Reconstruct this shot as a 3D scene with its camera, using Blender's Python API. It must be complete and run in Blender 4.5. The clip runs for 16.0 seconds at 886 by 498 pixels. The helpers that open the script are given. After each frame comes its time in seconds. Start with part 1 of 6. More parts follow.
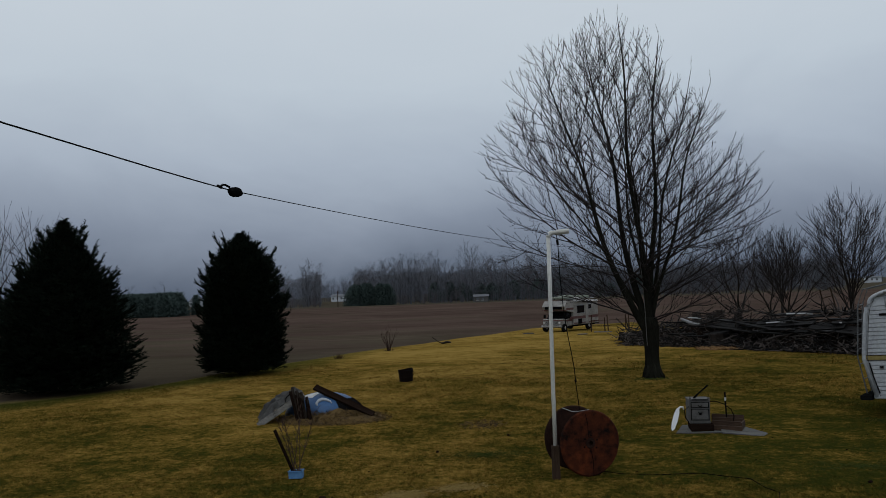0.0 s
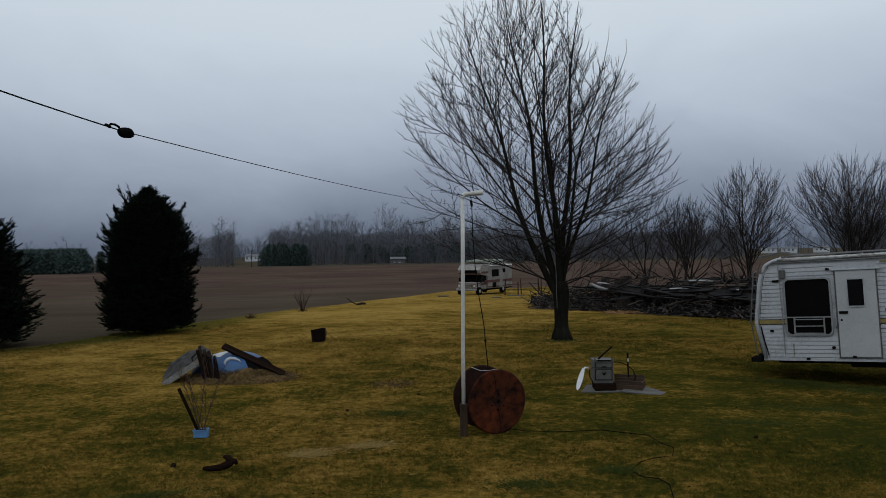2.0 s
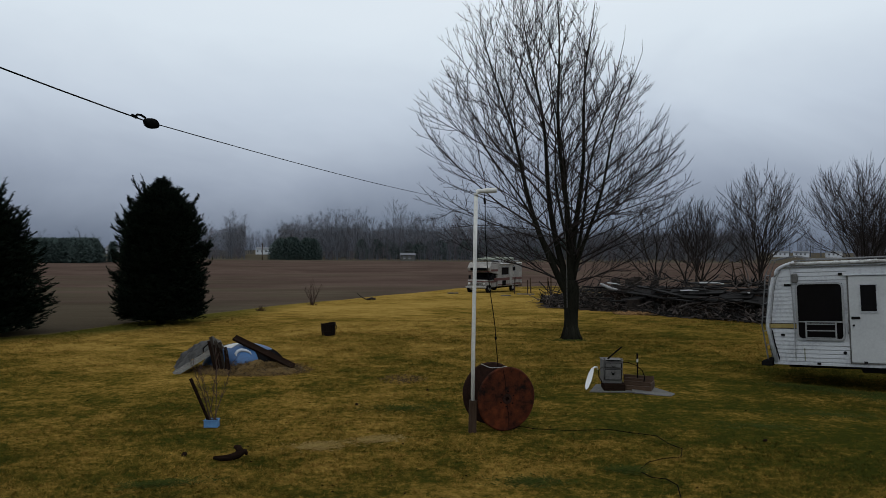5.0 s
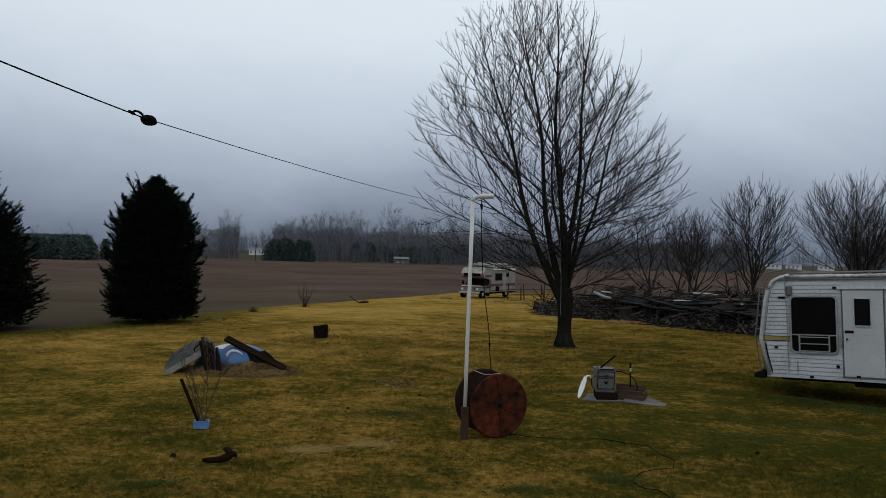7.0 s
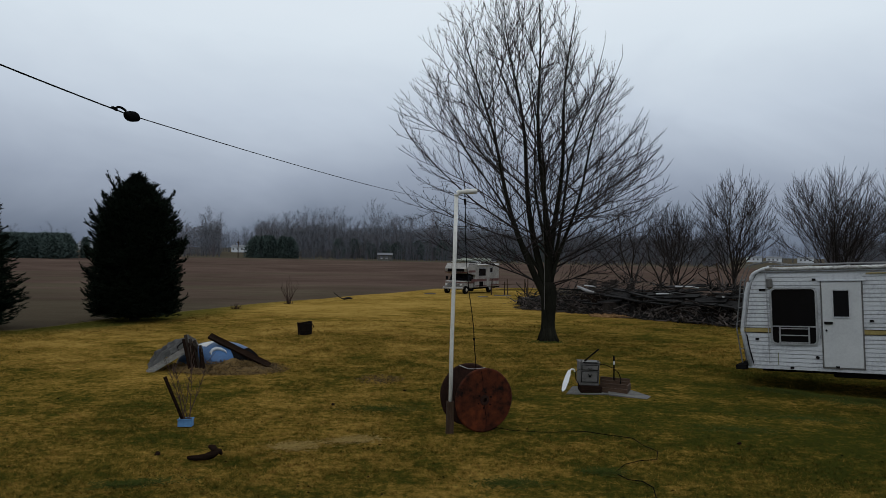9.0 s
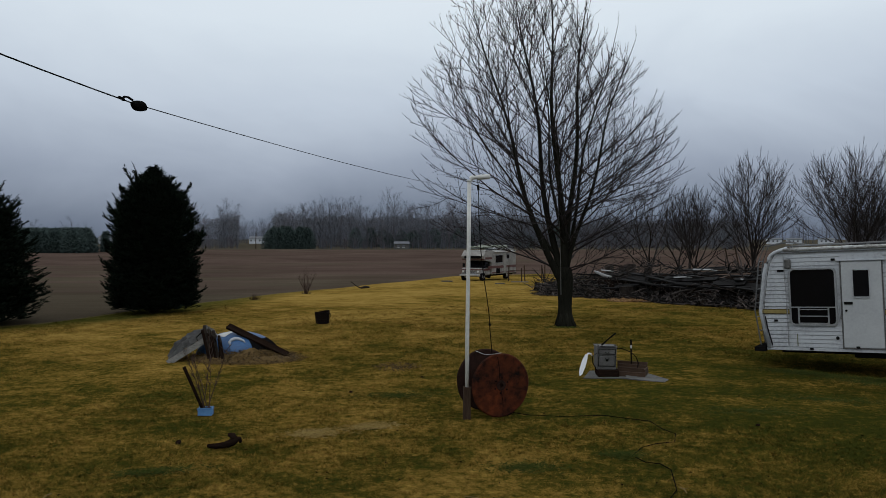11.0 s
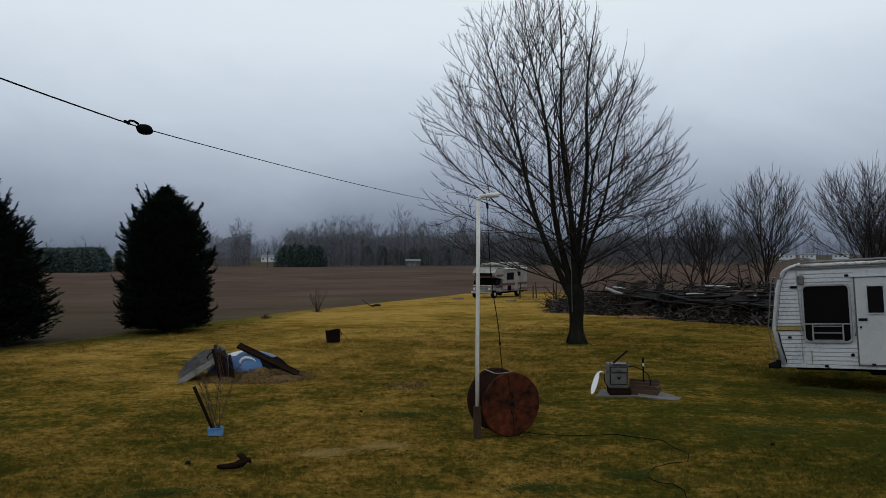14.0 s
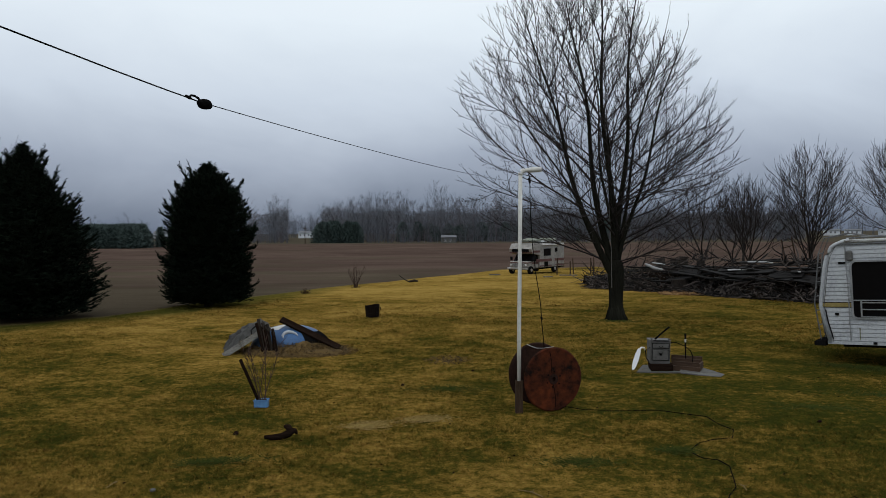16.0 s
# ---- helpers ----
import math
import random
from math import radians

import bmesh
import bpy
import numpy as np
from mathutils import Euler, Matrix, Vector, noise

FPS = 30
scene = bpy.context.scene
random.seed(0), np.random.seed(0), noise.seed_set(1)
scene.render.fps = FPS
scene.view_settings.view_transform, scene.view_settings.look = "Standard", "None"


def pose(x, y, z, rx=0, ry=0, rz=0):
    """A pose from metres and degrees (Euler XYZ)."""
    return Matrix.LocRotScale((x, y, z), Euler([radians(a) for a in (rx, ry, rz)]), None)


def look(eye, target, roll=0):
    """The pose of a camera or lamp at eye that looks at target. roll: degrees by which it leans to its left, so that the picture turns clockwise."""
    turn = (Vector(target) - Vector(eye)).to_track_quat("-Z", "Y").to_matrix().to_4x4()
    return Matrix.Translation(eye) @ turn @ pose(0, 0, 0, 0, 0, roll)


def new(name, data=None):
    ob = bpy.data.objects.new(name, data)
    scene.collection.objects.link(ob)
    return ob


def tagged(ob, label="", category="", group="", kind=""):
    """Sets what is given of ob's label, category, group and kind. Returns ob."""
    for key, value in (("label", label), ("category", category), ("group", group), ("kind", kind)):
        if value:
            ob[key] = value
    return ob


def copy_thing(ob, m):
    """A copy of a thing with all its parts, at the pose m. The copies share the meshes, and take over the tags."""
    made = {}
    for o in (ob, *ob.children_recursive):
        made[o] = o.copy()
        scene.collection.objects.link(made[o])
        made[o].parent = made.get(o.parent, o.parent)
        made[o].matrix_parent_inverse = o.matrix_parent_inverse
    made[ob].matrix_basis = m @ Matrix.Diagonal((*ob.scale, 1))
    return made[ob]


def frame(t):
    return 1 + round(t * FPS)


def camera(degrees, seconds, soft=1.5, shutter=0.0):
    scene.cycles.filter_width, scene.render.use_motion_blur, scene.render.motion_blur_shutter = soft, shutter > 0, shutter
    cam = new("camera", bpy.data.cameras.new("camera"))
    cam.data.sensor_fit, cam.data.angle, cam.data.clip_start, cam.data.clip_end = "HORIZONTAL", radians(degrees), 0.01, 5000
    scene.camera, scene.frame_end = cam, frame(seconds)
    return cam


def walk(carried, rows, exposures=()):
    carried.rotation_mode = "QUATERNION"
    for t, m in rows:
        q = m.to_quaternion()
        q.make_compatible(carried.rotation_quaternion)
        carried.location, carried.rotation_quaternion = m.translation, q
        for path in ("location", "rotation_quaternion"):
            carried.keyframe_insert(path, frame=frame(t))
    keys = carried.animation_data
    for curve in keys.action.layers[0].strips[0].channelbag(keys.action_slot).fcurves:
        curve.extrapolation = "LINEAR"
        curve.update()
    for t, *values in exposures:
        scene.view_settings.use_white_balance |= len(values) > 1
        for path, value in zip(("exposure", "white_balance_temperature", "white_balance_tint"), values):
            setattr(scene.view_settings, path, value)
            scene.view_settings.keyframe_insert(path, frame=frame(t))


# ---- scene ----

cam = camera(60.7, 16.0, soft=0.65)
ROWS = [
    (0.0, -0.0320, -0.0626, 2.6658, 93.294, 2.108, 8.425),
    (0.5, -0.0055, -0.0570, 2.6603, 92.843, 1.767, 6.325),
    (1.0, 0.0141, -0.0467, 2.6515, 92.420, 1.560, 4.844),
    (1.5, 0.0126, -0.0150, 2.6278, 91.286, 1.198, 3.230),
    (2.0, 0.0204, 0.0031, 2.6185, 90.313, 0.929, 2.162),
    (2.5, 0.0149, 0.0145, 2.6116, 89.562, 0.416, 1.001),
    (3.0, 0.0061, 0.0064, 2.6041, 89.071, -0.017, 0.199),
    (3.5, -0.0010, -0.0066, 2.5995, 88.539, -0.022, 0.013),
    (4.0, -0.0123, -0.0201, 2.6068, 89.010, -0.259, 0.698),
    (4.5, -0.0175, -0.0361, 2.6039, 89.600, -0.080, 2.127),
    (4.7, -0.0140, -0.0362, 2.6095, 89.930, -0.050, 2.725),
    (7.0, -0.0421, 0.0156, 2.6146, 90.451, -1.550, 2.440),
    (7.5, -0.0512, 0.0065, 2.6257, 90.863, -1.489, 1.927),
    (8.0, -0.0455, 0.0025, 2.6173, 90.815, -1.402, 1.784),
    (8.5, -0.0506, -0.0043, 2.6076, 90.685, -1.181, 1.434),
    (9.0, -0.0500, -0.0027, 2.6082, 90.152, -1.093, 1.188),
    (11.5, 0.0027, -0.0048, 2.5854, 89.210, 0.086, 2.600),
    (12.0, 0.0157, 0.0029, 2.6085, 89.448, 0.104, 2.389),
    (12.5, 0.0307, 0.0140, 2.6077, 89.959, 0.000, 2.407),
    (13.0, 0.0272, 0.0130, 2.6147, 90.205, 0.307, 2.367),
    (13.5, 0.0322, 0.0065, 2.6081, 90.350, 0.291, 2.837),
    (14.0, 0.0184, 0.0111, 2.6038, 90.530, 0.303, 3.313),
    (14.5, 0.0167, 0.0022, 2.5841, 90.177, 0.052, 3.435),
    (15.0, 0.0054, 0.0016, 2.5630, 88.877, -0.156, 3.312),
    (15.5, -0.0250, 0.0185, 2.5694, 88.181, -0.086, 3.299),
    (16.0, -0.0719, -0.0068, 2.5895, 88.735, 0.342, 5.996),
]
EXPOSURES = [(0.0, -0.39, 6380, 10), (1.0, -0.39, 6370, 10), (1.7, -0.32, 6390, 10), (2.1, -0.15, 6430, 10), (2.5, 0.05, 6500, 10), (3.5, 0.06, 6540, 10), (7.0, 0.03, 6530, 10), (11.5, 0.03, 6550, 10),
             (14.5, 0.04, 6550, 10), (15.0, 0.07, 6600, 10), (15.5, 0.19, 6640, 10), (16.0, 0.22, 6650, 10)]
walk(cam, [(t, pose(x, y, z, rx, ry, rz)) for t, x, y, z, rx, ry, rz in ROWS], EXPOSURES)

# ---- overcast daylight ----
world = bpy.data.worlds.new("overcast_sky")
scene.world = world
world.use_nodes = True
wn, wl = world.node_tree.nodes, world.node_tree.links
wn.clear()


def add_node(nt, kind, **inputs):
    n = nt.nodes.new(kind)
    for k, v in inputs.items():
        n.inputs[k.replace("_", " ")].default_value = v
    return n


def ramp(nt, stops, fac):
    n = nt.nodes.new("ShaderNodeValToRGB")
    el = n.color_ramp.elements
    while len(el) < len(stops):
        el.new(0.5)
    for e, (p, c) in zip(el, stops):
        e.position = p
        e.color = (*c, 1) if len(c) == 3 else c
    nt.links.new(fac, n.inputs[0])
    return n


def build_sky():
    nt = world.node_tree
    co = nt.nodes.new("ShaderNodeTexCoord")
    sep = nt.nodes.new("ShaderNodeSeparateXYZ")
    nt.links.new(co.outputs["Generated"], sep.inputs[0])
    # cloud layer: drifting soft lumps, stretched along the horizon
    mp = nt.nodes.new("ShaderNodeMapping")
    mp.inputs["Scale"].default_value = (1.5, 1.5, 3.2)
    nt.links.new(co.outputs["Generated"], mp.inputs[0])
    nz = add_node(nt, "ShaderNodeTexNoise", Scale=1.7, Detail=5.0, Roughness=0.55, Distortion=0.4)
    nt.links.new(mp.outputs[0], nz.inputs["Vector"])
    sh = nt.nodes.new("ShaderNodeMath")
    sh.operation = "MULTIPLY_ADD"
    sh.inputs[1].default_value, sh.inputs[2].default_value = 0.125, -0.058
    nt.links.new(nz.outputs["Fac"], sh.inputs[0])
    ad = nt.nodes.new("ShaderNodeMath")
    ad.operation = "ADD"
    nt.links.new(sep.outputs["Z"], ad.inputs[0])
    nt.links.new(sh.outputs[0], ad.inputs[1])
    cl = ramp(nt, [(0.0, (0.115, 0.145, 0.21)), (0.035, (0.165, 0.203, 0.275)), (0.10, (0.315, 0.366, 0.46)), (0.18, (0.535, 0.61, 0.71)),
                   (0.27, (0.70, 0.785, 0.865)), (0.40, (0.79, 0.865, 0.93)), (1.0, (0.80, 0.86, 0.91))], ad.outputs[0])
    sky = nt.nodes.new("ShaderNodeTexSky")
    sky.sky_type, sky.sun_disc = "NISHITA", False
    sky.sun_elevation, sky.sun_rotation = radians(48), radians(-150)
    bg1 = add_node(nt, "ShaderNodeBackground", Strength=1.0)
    bg2 = add_node(nt, "ShaderNodeBackground", Strength=0.05)
    nt.links.new(cl.outputs[0], bg1.inputs[0])
    nt.links.new(sky.outputs[0], bg2.inputs[0])
    mix = nt.nodes.new("ShaderNodeMixShader")
    mix.inputs[0].default_value = 0.06
    nt.links.new(bg1.outputs[0], mix.inputs[1])
    nt.links.new(bg2.outputs[0], mix.inputs[2])
    out = nt.nodes.new("ShaderNodeOutputWorld")
    nt.links.new(mix.outputs[0], out.inputs[0])


build_sky()
sun = new("sun", bpy.data.lights.new("sun", "SUN"))
sun.data.energy, sun.data.angle, sun.data.color = 0.5, radians(40), (1.0, 0.97, 0.93)
sun.matrix_world = look((0, 0, 30), (8, 20, 0))

# ---- materials ----


def material(name, dark, light, rough=0.8, scale=4.0, fine=40.0, bump=0.3, metal=0.0, stretch=(1, 1, 1), rnd=0.0, spec=0.3, lo=0.32, hi=0.68):
    """A surface with variation at two scales between two colours, fine relief and roughness that follows it."""
    m = bpy.data.materials.new(name)
    m.use_nodes = True
    nt = m.node_tree
    b = nt.nodes["Principled BSDF"]
    co = nt.nodes.new("ShaderNodeTexCoord")
    mp = nt.nodes.new("ShaderNodeMapping")
    mp.inputs["Scale"].default_value = stretch
    nt.links.new(co.outputs["Object"], mp.inputs[0])
    n1 = add_node(nt, "ShaderNodeTexNoise", Scale=scale, Detail=4.0, Roughness=0.6)
    n2 = add_node(nt, "ShaderNodeTexNoise", Scale=fine, Detail=3.0, Roughness=0.65)
    for n in (n1, n2):
        nt.links.new(mp.outputs[0], n.inputs["Vector"])
    av = nt.nodes.new("ShaderNodeMath")
    av.operation = "MULTIPLY_ADD"
    av.inputs[1].default_value = 0.45
    nt.links.new(n2.outputs["Fac"], av.inputs[0])
    half = nt.nodes.new("ShaderNodeMath")
    half.operation = "MULTIPLY"
    half.inputs[1].default_value = 0.55
    nt.links.new(n1.outputs["Fac"], half.inputs[0])
    nt.links.new(half.outputs[0], av.inputs[2])
    fac = av.outputs[0]
    if rnd:
        oi = nt.nodes.new("ShaderNodeNewGeometry")
        ra = nt.nodes.new("ShaderNodeMath")
        ra.operation = "MULTIPLY_ADD"
        ra.inputs[1].default_value = rnd
        nt.links.new(oi.outputs["Random Per Island"], ra.inputs[0])
        sb = nt.nodes.new("ShaderNodeMath")
        sb.operation = "SUBTRACT"
        sb.inputs[1].default_value = rnd / 2
        nt.links.new(fac, sb.inputs[0])
        nt.links.new(sb.outputs[0], ra.inputs[2])
        fac = ra.outputs[0]
    r = ramp(nt, [(lo, dark), (hi, light)], fac)
    nt.links.new(r.outputs[0], b.inputs["Base Color"])
    b.inputs["Roughness"].default_value = rough
    b.inputs["Metallic"].default_value = metal
    b.inputs["Specular IOR Level"].default_value = spec
    if bump:
        bp = add_node(nt, "ShaderNodeBump", Strength=bump, Distance=0.02)
        nt.links.new(n2.outputs["Fac"], bp.inputs["Height"])
        nt.links.new(bp.outputs[0], b.inputs["Normal"])
    return m


# the lawn's far edge and the inner side of the lush strip along it, as y over x
LUSH_EDGE = [(-40, -8), (-22, 8), (-14.2, 18.0), (-13.1, 20.9), (-11.8, 22.1), (-11.3, 23.1), (-10.3, 26.0), (-9.2, 28.8), (-8, 40), (-6, 70), (40, 90)]
LAWN_EDGE = [(-40, -4), (-22, 12), (-16.5, 18.9), (-14.2, 21.2), (-13.1, 23.0), (-12.6, 27.8), (-11.4, 32.4), (-10.2, 41), (-9.0, 47), (-7.0, 60), (-2.5, 77), (8, 84), (12, 60), (40, 60)]


def grass_colour(nt, blades=False):
    """Late-winter lawn: straw, olive and green patches by place."""
    geo = nt.nodes.new("ShaderNodeNewGeometry")
    pos = geo.outputs["Position"]
    flat = nt.nodes.new("ShaderNodeMapping")
    flat.inputs["Scale"].default_value = (1, 1, 0)
    nt.links.new(pos, flat.inputs[0])
    big = add_node(nt, "ShaderNodeTexNoise", Scale=0.16, Detail=3.0, Roughness=0.55, Distortion=0.6)
    mid = add_node(nt, "ShaderNodeTexNoise", Scale=0.9, Detail=5.0, Roughness=0.65, Distortion=0.5)
    fin = add_node(nt, "ShaderNodeTexNoise", Scale=9.0, Detail=4.0, Roughness=0.7)
    for n in (big, mid, fin):
        nt.links.new(flat.outputs[0], n.inputs["Vector"])
    sep = nt.nodes.new("ShaderNodeSeparateXYZ")
    nt.links.new(pos, sep.inputs[0])
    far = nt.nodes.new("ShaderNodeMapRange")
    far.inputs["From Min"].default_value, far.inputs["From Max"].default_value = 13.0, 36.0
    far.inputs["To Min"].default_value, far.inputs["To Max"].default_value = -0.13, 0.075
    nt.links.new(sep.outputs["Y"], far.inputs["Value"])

    def madd(a, k, c):
        n = nt.nodes.new("ShaderNodeMath")
        n.operation = "MULTIPLY_ADD"
        nt.links.new(a, n.inputs[0])
        n.inputs[1].default_value = k
        if isinstance(c, float):
            n.inputs[2].default_value = c
        else:
            nt.links.new(c, n.inputs[2])
        return n.outputs[0]

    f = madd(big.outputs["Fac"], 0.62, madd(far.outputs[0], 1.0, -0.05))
    f = madd(mid.outputs["Fac"], 0.72, madd(f, 1.0, -0.11))
    f = madd(fin.outputs["Fac"], 0.85, madd(f, 1.0, -0.305))
    grain = add_node(nt, "ShaderNodeTexNoise", Scale=34.0, Detail=3.0, Roughness=0.75)
    nt.links.new(flat.outputs[0], grain.inputs["Vector"])
    tuft = add_node(nt, "ShaderNodeTexNoise", Scale=2.7, Detail=4.0, Roughness=0.7, Distortion=0.8)
    nt.links.new(flat.outputs[0], tuft.inputs["Vector"])
    f = madd(tuft.outputs["Fac"], 0.42, madd(f, 1.0, -0.175))
    f = madd(grain.outputs["Fac"], 0.58, madd(f, 1.0, -0.335))
    clip = nt.nodes.new("ShaderNodeMath")
    clip.operation = "MAXIMUM"
    nt.links.new(sep.outputs["X"], clip.inputs[0])
    clip.inputs[1].default_value = -3.0
    f = madd(clip.outputs[0], -0.0125, madd(f, 1.0, -0.014))
    lanes = nt.nodes.new("ShaderNodeMapping")
    lanes.inputs["Scale"].default_value = (0.13, 0.6, 0)
    lanes.inputs["Rotation"].default_value = (0, 0, radians(-12))
    nt.links.new(flat.outputs[0], lanes.inputs[0])
    band = add_node(nt, "ShaderNodeTexNoise", Scale=1.0, Detail=5.0, Roughness=0.65, Distortion=0.5)
    nt.links.new(lanes.outputs[0], band.inputs["Vector"])
    f = madd(band.outputs["Fac"], 0.3, madd(f, 1.0, -0.15))
    swath = nt.nodes.new("ShaderNodeMapping")
    swath.inputs["Scale"].default_value = (1.5, 2.6, 0)
    nt.links.new(flat.outputs[0], swath.inputs[0])
    wisp = add_node(nt, "ShaderNodeTexNoise", Scale=1.0, Detail=4.0, Roughness=0.75, Distortion=0.9)
    nt.links.new(swath.outputs[0], wisp.inputs["Vector"])
    f = madd(wisp.outputs["Fac"], 0.42, madd(f, 1.0, -0.21))
    if blades:
        f = madd(geo.outputs["Random Per Island"], 0.20, madd(f, 1.0, -0.055))
    c = ramp(nt, [(0.30, (0.032, 0.035, 0.007)), (0.42, (0.058, 0.049, 0.0085)), (0.51, (0.101, 0.070, 0.014)), (0.63, (0.182, 0.114, 0.024)), (0.84, (0.29, 0.19, 0.05))], f)
    # distance beyond the lawn's far edge
    xe = nt.nodes.new("ShaderNodeMapRange")
    xe.inputs["From Min"].default_value, xe.inputs["From Max"].default_value = -40.0, 40.0
    nt.links.new(sep.outputs["X"], xe.inputs["Value"])
    edge = ramp(nt, [((x + 40) / 80, (y / 100,) * 3) for x, y in LAWN_EDGE], xe.outputs[0])
    lim = madd(edge.outputs[0], 100.0, madd(mid.outputs["Fac"], 1.2, -0.6))
    d = nt.nodes.new("ShaderNodeMath")
    d.operation = "SUBTRACT"
    nt.links.new(sep.outputs["Y"], d.inputs[0])
    nt.links.new(lim, d.inputs[1])
    # lusher grass in a strip along the field's edge
    inner = ramp(nt, [((x + 40) / 80, (y / 100,) * 3) for x, y in LUSH_EDGE], xe.outputs[0])
    strip = nt.nodes.new("ShaderNodeMath")
    strip.operation = "SUBTRACT"
    nt.links.new(sep.outputs["Y"], strip.inputs[0])
    nt.links.new(madd(inner.outputs[0], 100.0, madd(mid.outputs["Fac"], 2.4, -1.2)), strip.inputs[1])
    lush = nt.nodes.new("ShaderNodeMapRange")
    lush.inputs["From Min"].default_value, lush.inputs["From Max"].default_value = -1.3, 2.0
    nt.links.new(strip.outputs[0], lush.inputs["Value"])
    side = nt.nodes.new("ShaderNodeMapRange")
    side.inputs["From Min"].default_value, side.inputs["From Max"].default_value = -8.8, -11.2
    nt.links.new(sep.outputs["X"], side.inputs["Value"])
    both = nt.nodes.new("ShaderNodeMath")
    both.operation = "MULTIPLY"
    nt.links.new(lush.outputs[0], both.inputs[0])
    nt.links.new(side.outputs[0], both.inputs[1])
    mg = nt.nodes.new("ShaderNodeMix")
    mg.data_type = "RGBA"
    nt.links.new(madd(both.outputs[0], 0.85, 0.0), mg.inputs["Factor"])
    nt.links.new(c.outputs[0], mg.inputs["A"])
    green = ramp(nt, [(0.35, (0.022, 0.032, 0.007)), (0.65, (0.056, 0.060, 0.013))], fin.outputs["Fac"])
    nt.links.new(green.outputs[0], mg.inputs["B"])
    # pale dry rim beside the bare soil
    rim = nt.nodes.new("ShaderNodeMapRange")
    rim.inputs["From Min"].default_value, rim.inputs["From Max"].default_value = -0.75, -0.35
    nt.links.new(d.outputs[0], rim.inputs["Value"])
    mr = nt.nodes.new("ShaderNodeMix")
    mr.data_type = "RGBA"
    nt.links.new(madd(rim.outputs[0], 0.6, 0.0), mr.inputs["Factor"])
    nt.links.new(mg.outputs["Result"], mr.inputs["A"])
    mr.inputs["B"].default_value = (0.15, 0.115, 0.045, 1)
    return mr.outputs["Result"], d, sep, mid, fin, flat, madd


def ground_material():
    m = bpy.data.materials.new("lawn_and_field")
    m.use_nodes = True
    nt = m.node_tree
    b = nt.nodes["Principled BSDF"]
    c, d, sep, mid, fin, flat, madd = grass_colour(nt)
    # bare soil of the ploughed field, in long rows
    rows = nt.nodes.new("ShaderNodeMapping")
    rows.inputs["Scale"].default_value = (0.03, 0.5, 0)
    rows.inputs["Rotation"].default_value = (0, 0, radians(6))
    nt.links.new(flat.outputs[0], rows.inputs[0])
    rn = add_node(nt, "ShaderNodeTexNoise", Scale=1.0, Detail=6.0, Roughness=0.7)
    nt.links.new(rows.outputs[0], rn.inputs["Vector"])
    big2 = add_node(nt, "ShaderNodeTexNoise", Scale=0.05, Detail=5.0, Roughness=0.6, Distortion=0.8)
    nt.links.new(flat.outputs[0], big2.inputs["Vector"])
    sf = madd(fin.outputs["Fac"], 0.32, madd(rn.outputs["Fac"], 0.30, madd(big2.outputs["Fac"], 0.38, 0.0)))
    weed = nt.nodes.new("ShaderNodeMapping")
    weed.inputs["Scale"].default_value = (0.02, 0.06, 0)
    nt.links.new(flat.outputs[0], weed.inputs[0])
    wn2 = add_node(nt, "ShaderNodeTexNoise", Scale=1.0, Detail=4.0, Roughness=0.6, Distortion=0.6)
    nt.links.new(weed.outputs[0], wn2.inputs["Vector"])
    bare = ramp(nt, [(0.38, (0.043, 0.029, 0.024)), (0.50, (0.073, 0.050, 0.041)), (0.62, (0.104, 0.077, 0.060))], sf)
    film = ramp(nt, [(0.36, (0.044, 0.035, 0.025)), (0.64, (0.090, 0.074, 0.052))], sf)
    much = nt.nodes.new("ShaderNodeMapRange")
    much.inputs["From Min"].default_value, much.inputs["From Max"].default_value = 0.42, 0.62
    near = nt.nodes.new("ShaderNodeMapRange")
    near.inputs["From Min"].default_value, near.inputs["From Max"].default_value = 120.0, 30.0
    near.inputs["To Min"].default_value, near.inputs["To Max"].default_value = -0.12, 0.12
    nt.links.new(sep.outputs["Y"], near.inputs["Value"])
    nt.links.new(madd(wn2.outputs["Fac"], 1.0, near.outputs[0]), much.inputs["Value"])
    soil = nt.nodes.new("ShaderNodeMix")
    soil.data_type = "RGBA"
    nt.links.new(much.outputs[0], soil.inputs["Factor"])
    nt.links.new(bare.outputs[0], soil.inputs["A"])
    nt.links.new(film.outputs[0], soil.inputs["B"])
    mask = nt.nodes.new("ShaderNodeMapRange")
    mask.inputs["From Min"].default_value, mask.inputs["From Max"].default_value = -0.4, 0.5
    nt.links.new(d.outputs[0], mask.inputs["Value"])
    mx = nt.nodes.new("ShaderNodeMix")
    mx.data_type = "RGBA"
    nt.links.new(mask.outputs[0], mx.inputs["Factor"])
    nt.links.new(c, mx.inputs["A"])
    nt.links.new(soil.outputs["Result"], mx.inputs["B"])
    # pale verge along the far side of the field
    verge = nt.nodes.new("ShaderNodeMapRange")
    verge.inputs["From Min"].default_value, verge.inputs["From Max"].default_value = 250.0, 262.0
    nt.links.new(sep.outputs["Y"], verge.inputs["Value"])
    mv = nt.nodes.new("ShaderNodeMix")
    mv.data_type = "RGBA"
    nt.links.new(verge.outputs[0], mv.inputs["Factor"])
    nt.links.new(mx.outputs["Result"], mv.inputs["A"])
    mv.inputs["B"].default_value = (0.064, 0.055, 0.040, 1)
    nt.links.new(mv.outputs["Result"], b.inputs["Base Color"])
    b.inputs["Roughness"].default_value = 0.95
    b.inputs["Specular IOR Level"].default_value = 0.0
